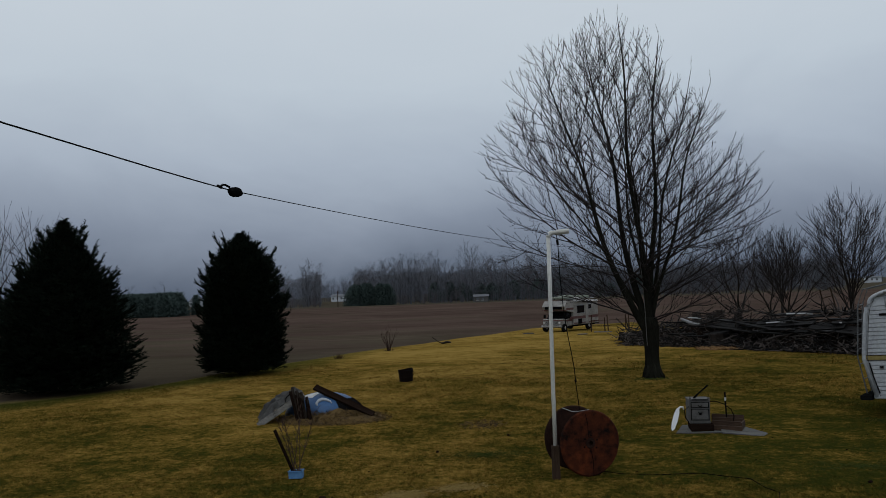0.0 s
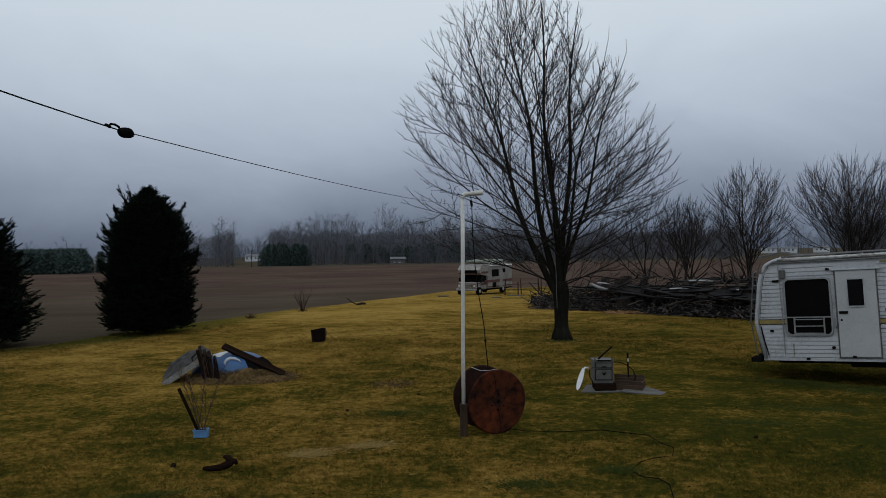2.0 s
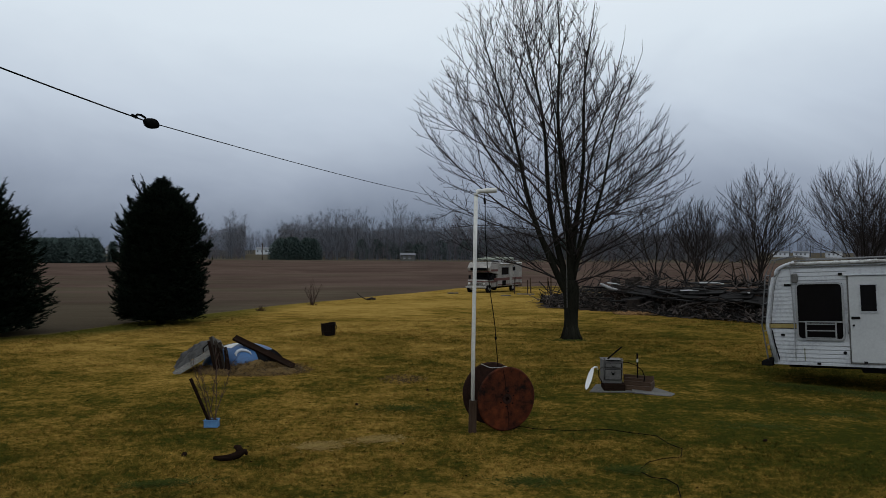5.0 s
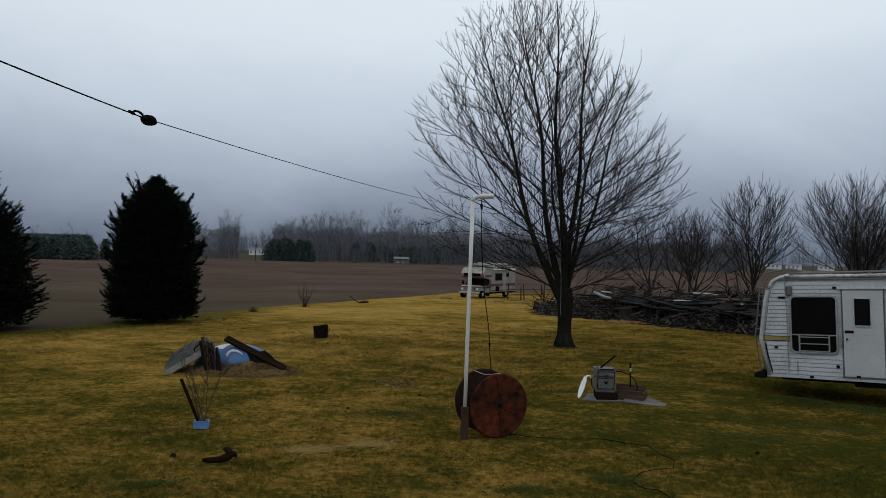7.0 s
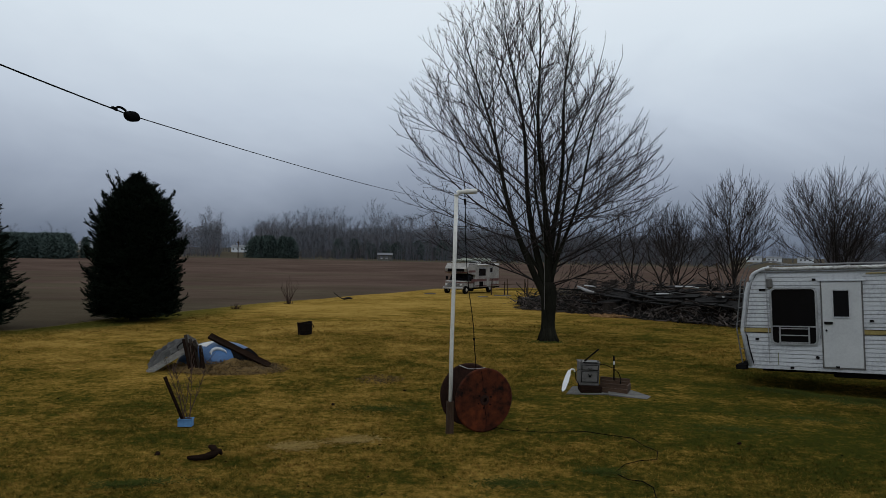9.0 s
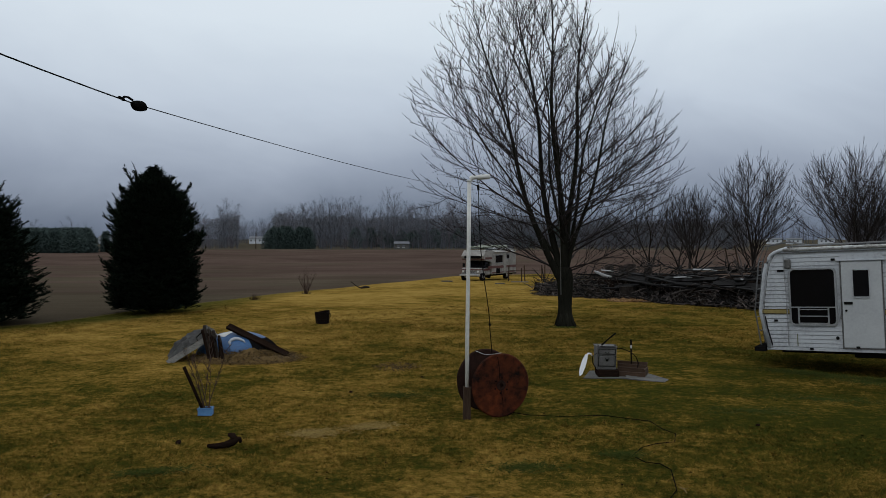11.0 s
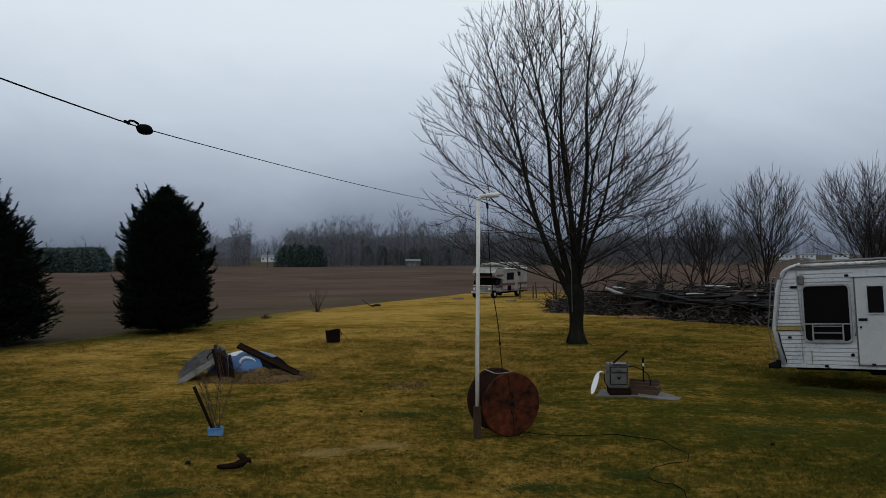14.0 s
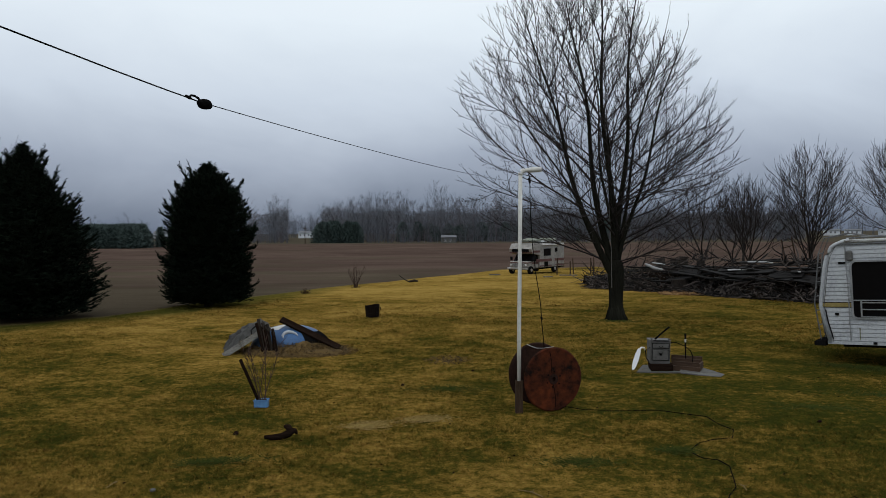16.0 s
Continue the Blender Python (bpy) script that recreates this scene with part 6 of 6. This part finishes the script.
def wooden_tray():
    root = thing("wooden_crate", pose(2.92, 14.3, 0.02, 0, 0, -22), "brown low wooden crate with cross slats on the boards", "crate")
    for a in ((-0.28, 0.28, -0.2, -0.175, 0.0, 0.10), (-0.3, 0.26, 0.175, 0.2, 0.03, 0.24), (-0.28, -0.255, -0.17, 0.17, 0.02, 0.12), (0.255, 0.28, -0.17, 0.17, 0.02, 0.16), (-0.25, 0.25, -0.06, -0.035, 0.08, 0.16), (-0.25, 0.25, 0.06, 0.085, 0.10, 0.20), (-0.25, 0.25, -0.17, 0.17, 0.0, 0.018)):
        part("board", Mesh().box(*a, None, 0.004), M_CRATE, root)
    part("rod", Mesh().tube([(-0.02, 0.1, 0.02), (-0.025, 0.1, 0.35), (-0.03, 0.1, 0.66)], [0.013, 0.013, 0.018], 7), M_BLACK, root, "upright dark metal rod")
    part("rod_clip", Mesh().box(-0.04, -0.012, 0.08, 0.1, 0.50, 0.56), M_WHITEP, root)


M_CRATE = material("brown_crate_wood", (0.022, 0.013, 0.008), (0.07, 0.04, 0.024), 0.9, 4, 40, 0.4, stretch=(0.3, 1, 1))
wooden_tray()

# ---- buried blue tank, planter, bucket and scraps ----


def straw_mound():
    rng = random.Random(41)
    m = Mesh()
    n = 26
    for j in range(n + 1):
        for i in range(n + 1):
            u, w = 2 * i / n - 1, 2 * j / n - 1
            r = math.hypot(u, w)
            h = max(0.0, math.cos(min(r, 1) * math.pi / 2)) ** 0.8
            x, y = u * 1.25, w * 0.85
            m.v.append((x, y, -0.03 + 0.24 * h * (1 + 0.6 * noise.noise((x * 3, y * 3, 5)) + 0.35 * noise.noise((x * 9, y * 9, 1)))))
    for j in range(n):
        for i in range(n):
            k = j * (n + 1) + i
            m.f.append((k, k + 1, k + n + 2, k + n + 1))
    root = thing("straw_mound", pose(-5.0, 16.1, 0), "low mound of rotting straw and leaves on the lawn", "mound")
    part("soil", m, M_DEADLEAF, root, smooth=True)
    s = Mesh()
    for _ in range(3600):
        a, r = rng.uniform(0, 6.283), 1.12 * rng.random() ** 0.5
        x, y = math.cos(a) * r * 1.2, math.sin(a) * r * 0.82
        h = 0.24 * max(0, math.cos(r * 1.57)) ** 0.8
        b = rng.uniform(0, 6.283)
        l = rng.uniform(0.05, 0.16)
        s.spike((x, y, h - 0.02), (x + l * math.cos(b), y + l * math.sin(b), h + rng.uniform(-0.01, 0.08)), 0.007)
    tagged(part("straw", s, M_DEADLEAF, root), kind="stuff")


straw_mound()


def blue_tank():
    root = thing("blue_tank", pose(-5.21, 16.35, 0.0), "half-buried blue plastic tank with white smears", "tank")

    def cap(a0, a1, e0, e1, k):
        m = Mesh()
        n, q = 28, 12
        for i in range(n + 1):
            for j in range(q + 1):
                a, e = a0 + (a1 - a0) * i / n, e0 + (e1 - e0) * j / q
                m.v.append((0.92 * k * math.cos(a) * math.cos(e), 0.62 * k * math.sin(a) * math.cos(e), 0.56 * k * math.sin(e)))
        for i in range(n):
            for j in range(q):
                b = i * (q + 1) + j
                m.f.append((b, b + q + 1, b + q + 2, b + 1))
        return m

    sh = part("shell", cap(0, 2 * math.pi, -0.2, math.pi / 2, 1.0), M_BLUE, root, smooth=True)
    part("white_patch", cap(3.6, 4.35, 1.0, 1.45, 1.006), M_WHITEP, sh, smooth=True)
    curl = [(4.70, 0.62), (4.66, 0.72), (4.70, 0.83), (4.82, 0.90), (4.98, 0.88), (5.10, 0.80), (5.14, 0.70)]
    at = [(0.93 * math.cos(a) * math.cos(e), 0.627 * math.sin(a) * math.cos(e), 0.566 * math.sin(e)) for a, e in curl]
    part("white_smear", Mesh().tube(at, [0.012, 0.03, 0.04, 0.042, 0.035, 0.025, 0.008], 8), M_SMEAR, sh, "curved white smear", smooth=True)
    part("white_patch", cap(5.85, 6.1, 0.25, 0.5, 1.012), M_WHITEP, sh, smooth=True)
    # black skin over the side that lies in shadow under the plank
    part("shade_cap", cap(5.3, 6.5, 0.05, 0.85, 1.008), M_BLACK, sh, "black skin painting the shade on the tank's right side", smooth=True)


blue_tank()


def leaning_plank():
    a, b = Vector((-5.35, 16.1, 0.70)), Vector((-4.02, 16.0, 0.10))
    d = (b - a).normalized()
    up = (Vector((0, -0.5, 1)) - d * d.dot(Vector((0, -0.5, 1)))).normalized()
    m = Matrix((d, up.cross(d), up)).transposed().to_4x4()
    m.translation = a
    l = (b - a).length
    root = solid("dark_plank", Mesh().box(0, l, -0.08, 0.08, -0.03, 0.03, None, 0.01), M_DARKWOOD, "thick dark plank leaning over the blue tank", "plank")
    root.matrix_world = m
    # black board put in for the dark shadow below the plank
    ob = solid("dark_plank", Mesh().box(0.1, l * 0.62, -0.1, 0.1, -0.03, 0.03, None, 0.01), M_BLACK, "short black board standing in for the shadow under the leaning plank", "plank")
    ob.matrix_world = Matrix.Translation((0.12, 0.1, -0.11)) @ m


leaning_plank()


def roof_panel():
    root = thing("roof_panel", pose(0, 0, 0), "weathered grey roof panel leaning against the blue tank", "panel")
    A, B, C, D = Vector((-6.38, 15.42, 0.02)), Vector((-6.72, 16.3, 0.04)), Vector((-5.94, 16.5, 0.66)), Vector((-5.48, 15.75, 0.61))
    n = (B - A).cross(D - A).normalized()
    if n.z < 0:
        n = -n
    bm = bmesh.new()
    nu, nv = 16, 12
    grid = [[None] * (nv + 1) for _ in range(nu + 1)]
    for i in range(nu + 1):
        for j in range(nv + 1):
            u, w = i / nu, j / nv
            p = A.lerp(D, u).lerp(B.lerp(C, u), w)
            k = 0.075 * noise.noise((u * 3.0, w * 4.0, 8)) + 0.05 * noise.noise((u * 9.0, w * 7.0, 2)) + 0.02 + 0.09 * math.sin(math.pi * min(1.0, u * 1.05)) ** 0.8 * (0.3 + 0.7 * min(1.0, w * 4))
            rag = 0.05 * noise.noise((u * 6, w * 6, 5)) * (i in (0, nu) or j in (0, nv))
            grid[i][j] = bm.verts.new(p + n * k + Vector((rag, rag, 0)))
    for i in range(nu):
        for j in range(nv):
            bm.faces.new((grid[i][j], grid[i + 1][j], grid[i + 1][j + 1], grid[i][j + 1]))
    bmesh.ops.solidify(bm, geom=bm.faces[:], thickness=0.022)
    m = Mesh()
    m.take(bm)
    part("felt", m, M_TARP, root, "wrinkled grey roofing felt")
    d = (D - A)
    m = Mesh()
    e = Vector((0.0, -0.07, 0))
    up = n * 0.04
    p = [A + e - n * 0.08, D + e - n * 0.08, D + e + up, A + e + up]
    q = [v + Vector((0.0, 0.028, 0)) for v in p]
    m.v += [tuple(v) for v in p + q]
    m.f += [(0, 1, 2, 3), (7, 6, 5, 4), (0, 4, 5, 1), (1, 5, 6, 2), (2, 6, 7, 3), (3, 7, 4, 0)]
    part("edge_board", m, M_EDGE, root, "grey weathered edge board")
    part("hanging_wire", Mesh().tube([(-5.75, 15.66, 0.62), (-5.85, 15.6, 0.52), (-5.82, 15.58, 0.42), (-5.95, 15.58, 0.36), (-6.0, 15.56, 0.28)], [0.012] * 5, 6), M_BLACK, root)
    rng = random.Random(9)
    for i in range(13):
        x = -5.60 + i * 0.024
        w, h = rng.uniform(0.020, 0.042), 0.80 - 0.020 * i + rng.uniform(-0.16, 0.03)
        m = Mesh().box(-w, w, -0.012, 0.012, 0, h, pose(x + 0.06, 15.52 + 0.03 * (i % 3), 0.0, -5, -9 + rng.uniform(-4, 3), rng.uniform(-35, 35)), 0.005)
        m.spike((m.v[0][0], m.v[0][1], h * 0.8), (m.v[0][0] - 0.05, m.v[0][1], h * 0.8 + rng.uniform(0.05, 0.2)), 0.035)
        part("rotten_slat", m, M_ROTTEN if i % 3 else M_DARKWOOD, root)


roof_panel()


def planter():
    root = thing("blue_planter", pose(-3.96, 10.9, 0, 0, 0, 6) @ Matrix.Diagonal((0.8, 0.8, 0.85, 1)), "small light blue plastic planter with bare twigs", "planter")
    m = Mesh().box(-0.125, 0.125, -0.08, -0.066, 0, 0.13, None, 0.004).box(-0.125, 0.125, 0.066, 0.08, 0, 0.13, None, 0.004)
    m.box(-0.125, -0.111, -0.066, 0.066, 0, 0.13).box(0.111, 0.125, -0.066, 0.066, 0, 0.13).box(-0.11, 0.11, -0.066, 0.066, 0, 0.01)
    part("tub", m, M_BLUEBOX, root)
    part("rim", Mesh().box(-0.135, 0.135, -0.09, -0.08, 0.112, 0.135, None, 0.003).box(-0.135, 0.135, 0.08, 0.09, 0.112, 0.135, None, 0.003), M_BLUEBOX, root)
    part("soil", Mesh().box(-0.11, 0.11, -0.066, 0.066, 0.01, 0.115), M_DARKWOOD, root)
    part("stake", Mesh().tube([(-0.02, 0, 0.02), (-0.19, -0.02, 0.42), (-0.38, -0.03, 0.84)], [0.028, 0.030, 0.032], 8), M_DARKWOOD, root, "thick dark leaning stake")
    rng = random.Random(12)
    tw = Mesh()
    for i in range(6):
        az = rng.uniform(0, 6.283)
        k = rng.uniform(0.12, 0.38)
        p = grow(rng, (rng.uniform(-0.05, 0.09), rng.uniform(-0.03, 0.03), 0.1), unit((math.cos(az) * k, math.sin(az) * k, 1)), rng.uniform(0.8, 1.2), 5, 0.0, 0.07)
        tw.tube(p, taper(0.0095, 0.0035, 5), 5, False)
        for q in p[2:]:
            for _ in range(3):
                a = rng.uniform(0, 6.283)
                e = grow(rng, q, unit((math.cos(a) * 0.7, math.sin(a) * 0.7, 1)), rng.uniform(0.1, 0.26), 3, 0.0, 0.12)
                tw.tube(e, taper(0.005, 0.0028, 3), 4, False)
    part("shrub", tw, M_TWIGBROWN, root, "bare reddish-brown shrub")


M_TWIGBROWN = material("reddish_twigs", (0.022, 0.012, 0.009), (0.065, 0.035, 0.026), 0.85, 4, 20, 0.0)
planter()


def bucket():
    root = thing("rusty_tub", pose(-4.69, 23.0, zg(23), 2, -2, 0), "dark rusty cut-off drum standing on the lawn", "tub")
    m = Mesh()
    n = 22
    rings = [(0.205, 0.0), (0.215, 0.12), (0.222, 0.13), (0.215, 0.14), (0.222, 0.25), (0.232, 0.36), (0.218, 0.36), (0.205, 0.2), (0.19, 0.03), (0.0, 0.03)]
    for r, z in rings:
        for i in range(n):
            a = 2 * math.pi * i / n
            m.v.append((r * math.cos(a), r * math.sin(a), z + (0.02 * math.sin(2 * a) if z == 0.36 else 0)))
    for j in range(len(rings) - 1):
        for i in range(n):
            k, q = j * n + i, j * n + (i + 1) % n
            m.f.append((k, q, q + n, k + n))
    part("wall", m, M_DRUM, root)
    part("handle", Mesh().tube([(0.225, 0, 0.3), (0.26, 0, 0.28), (0.26, 0, 0.2), (0.22, 0, 0.17)], [0.012] * 4, 6), M_DRUM, root)


M_DRUM = material("dark_rusty_drum", (0.004, 0.003, 0.0026), (0.012, 0.0075, 0.006), 0.9, 5, 30, 0.4, spec=0.05)
bucket()


def twiggy_bush(x, y, h, n, spread, seed, label):
    rng = random.Random(seed)
    root = thing("bare_bush", pose(x, y, zg(y)), label, "bush")
    m = Mesh()
    for _ in range(n):
        az = rng.uniform(0, 6.283)
        k = rng.uniform(0.1, spread)
        p = grow(rng, (rng.uniform(-0.08, 0.08), rng.uniform(-0.08, 0.08), -0.03), unit((math.cos(az) * k, math.sin(az) * k, 1)), h * rng.uniform(0.6, 1.1), 4, 0.02, 0.08)
        m.tube(p, taper(0.014, 0.005, 4), 4, False)
        for q in p[1:]:
            a = rng.uniform(0, 6.283)
            m.tube(grow(rng, q, unit((math.cos(a) * 0.6, math.sin(a) * 0.6, 1)), h * rng.uniform(0.15, 0.35), 3, 0, 0.1), [0.007, 0.006, 0.005, 0.004], 3, False)
    part("stem_cluster", m, M_TWIGBROWN, root)
    g = Mesh()
    for _ in range(60):
        a, r = rng.uniform(0, 6.283), rng.uniform(0, 0.22)
        g.spike((r * math.cos(a), r * math.sin(a), -0.02), (1.6 * r * math.cos(a), 1.6 * r * math.sin(a), rng.uniform(0.08, 0.22)), 0.015)
    part("grass_tuft", g, M_DEADLEAF, root)


twiggy_bush(-8.87, 39.3, 1.15, 16, 0.75, 5, "small bare bush at the edge of the field")
twiggy_bush(-10.04, 34.0, 0.28, 8, 0.9, 6, "tiny dry tuft at the edge of the lawn")


def scraps():
    m = Mesh().tube([(-0.62, 0, 0.42), (-0.3, 0.05, 0.16), (0.0, 0.0, 0.02)], [0.025, 0.03, 0.04], 6)
    m.tube([(0.0, 0, 0.03), (0.3, 0.1, 0.09), (0.55, 0.1, 0.05)], [0.06, 0.08, 0.05], 7)
    ob = solid("fallen_branch", m, M_BARK, "broken dark branch at the lawn's far edge", "branch")
    ob.matrix_world = pose(-7.2, 47.2, zg(47.2))
    m = Mesh().tube([(-0.19, 0.02, 0.035), (-0.1, 0, 0.035), (0.02, 0.0, 0.045), (0.1, 0.02, 0.07), (0.16, 0.05, 0.11)], [0.022, 0.034, 0.042, 0.05, 0.042], 9)
    m.tube([(0.13, 0.04, 0.1), (0.10, 0.06, 0.15), (0.05, 0.08, 0.155)], [0.045, 0.04, 0.022], 8)
    m.tube([(0.15, 0.05, 0.1), (0.19, 0.06, 0.10), (0.20, 0.07, 0.06)], [0.04, 0.03, 0.02], 7)
    ob = solid("gnarled_log", m, M_DARKWOOD, "short gnarled dark log lying on the grass", "log", smooth=True)
    ob.matrix_world = pose(-3.11, 9.15, 0.0, 0, 0, 6)
    rng = random.Random(77)
    for x, y, r in ((-3.76, 9.37, 0.035), (3.9, 10.6, 0.03), (-1.0, 14.0, 0.03), (-2.1, 12.6, 0.03)):
        bm = bmesh.new()
        bmesh.ops.create_icosphere(bm, subdivisions=2, radius=r)
        for v in bm.verts:
            v.co *= 1 + 0.5 * noise.noise(v.co * 30)
            v.co.z = max(v.co.z * 0.8, -r * 0.4)
        m = Mesh()
        m.take(bm)
        ob = solid("earth_clod", m, M_DARKWOOD, "small dark clod of earth on the lawn", "clod", "clods on the lawn")
        ob.matrix_world = pose(x, y, r * 0.4, 0, 0, rng.uniform(0, 360))
    m = Mesh()
    for _ in range(180):
        a, r = rng.uniform(0, 6.283), rng.random() ** 0.6
        x, y = -1.6 + math.cos(a) * r * 0.5, 15.2 + math.sin(a) * r * 0.5
        b = rng.uniform(0, 6.283)
        m.spike((x, y, 0.0), (x + 0.06 * math.cos(b), y + 0.06 * math.sin(b), rng.uniform(0.01, 0.05)), 0.012)
    solid("bare_patch", m, M_DEADLEAF, "dark scuffed bare patch in the lawn", "soil", kind="stuff")


scraps()


def dark_flecks():
    rng = random.Random(90)
    m = Mesh()
    # flecks paint in dead leaves and the shaded sides of turf lumps
    for _ in range(2200):
        y = 6.3 + 18 * rng.random() ** 1.5
        x = rng.uniform(-1, 1) * 0.8 * y
        if noise.noise((x * 0.35, y * 0.35, 7.0)) < rng.uniform(-0.5, 0.4):
            continue
        r, a = 0.006 + 0.022 * rng.random() ** 3, rng.uniform(0, 6.283)
        z = zg(y) + rng.uniform(0.008, 0.025)
        m.quad((x + r * math.cos(a), y + r * math.sin(a), z), (x - 0.5 * r * math.sin(a), y + 0.5 * r * math.cos(a), z + 0.010), (x - r * math.cos(a), y - r * math.sin(a), z + 0.002), (x + 0.5 * r * math.sin(a), y - 0.5 * r * math.cos(a), z + 0.012))
    solid("dark_flecks", m, M_DARKWOOD, "scattered small dark flecks for dead leaves and shaded lumps of the lawn", "leaves", kind="stuff")


dark_flecks()


def grass_patch(name, spots, mat, label, n, h, seed):
    rng = random.Random(seed)
    m = Mesh()
    for cx, cy, rx, ry, turn in spots:
        for _ in range(n):
            a, r = rng.uniform(0, 6.283), abs(rng.gauss(0, 0.6))
            u, w = rx * r * math.cos(a), ry * r * math.sin(a)
            x, y = cx + u * math.cos(turn) - w * math.sin(turn), cy + u * math.sin(turn) + w * math.cos(turn)
            b, l = rng.uniform(0, 6.283), rng.uniform(0.04, 0.12)
            m.spike((x, y, 0.0), (x + l * math.cos(b), y + l * math.sin(b), rng.uniform(0.012, h)), 0.006)
    solid(name, m, mat, label, "grass", kind="stuff")


grass_patch("straw_patch", [(-2.15, 9.95, 0.36, 0.2, 0.35), (-1.42, 10.35, 0.32, 0.18, 0.3)], M_PALESTRAW, "flattened pale dead straw on the lawn", 750, 0.016, 51)
# the last three spots also stand in for shade before the trailer
grass_patch("green_patch", [(0.55, 8.55, 0.42, 0.22, 0.1), (1.75, 9.1, 0.3, 0.16, 0), (-1.3, 12.4, 0.8, 0.35, 0.1), (-3.6, 8.2, 0.5, 0.15, 0.3), (4.2, 11.5, 0.9, 0.3, 0), (2.66, 22.2, 0.9, 0.5, 0), (7.0, 13.9, 1.1, 0.35, -0.6), (8.6, 12.9, 1.2, 0.4, -0.6), (5.6, 12.4, 1.3, 0.35, -0.2)], M_GREENTUFT, "thicker dark green grass in the lawn, part of it as shade by the trailer", 420, 0.035, 52)
# dark grass along the trailer, doubling as its shadow on the lawn
grass_patch("shade_grass", [(6.3, 14.75, 0.8, 0.22, -0.59), (7.5, 13.95, 0.9, 0.22, -0.59), (8.8, 13.05, 0.9, 0.22, -0.59), (9.8, 12.4, 0.9, 0.25, -0.59)], M_GREENTUFT, "longer dark green grass that deepens the shade beside the parked trailer", 1500, 0.075, 53)


def near_litter():
    """A few dry twigs, a leaf and a stone on the lawn before the porch."""
    rng = random.Random(61)
    for x, y, l in ((-4.29, 7.33, 0.10), (2.12, 7.81, 0.09), (-0.0, 7.44, 0.15)):
        a = rng.uniform(0, 3.1)
        m = Mesh().tube([(-l * math.cos(a), -l * math.sin(a), 0.012), (0.01, 0.012, 0.022), (l * math.cos(a), l * math.sin(a), 0.014)], [0.004, 0.007, 0.004], 6)
        m.tube([(0.01, 0.012, 0.02), (0.05 * math.sin(a), -0.05 * math.cos(a), 0.035)], [0.005, 0.003], 5)
        ob = solid("dry_twig", m, M_STRAW, "short dry pale twig lying on the grass", "twig", "twigs on the lawn")
        ob.matrix_world = pose(x, y, 0.0)
    bm = bmesh.new()
    bmesh.ops.create_icosphere(bm, subdivisions=2, radius=0.03)
    for v in bm.verts:
        v.co *= 1 + 0.4 * noise.noise(v.co * 25)
        v.co.z *= 0.6
    m = Mesh()
    m.take(bm)
    ob = solid("stone", m, M_TARP, "small grey stone in the grass", "stone", smooth=True)
    ob.matrix_world = pose(-3.79, 7.21, 0.012)


near_litter()
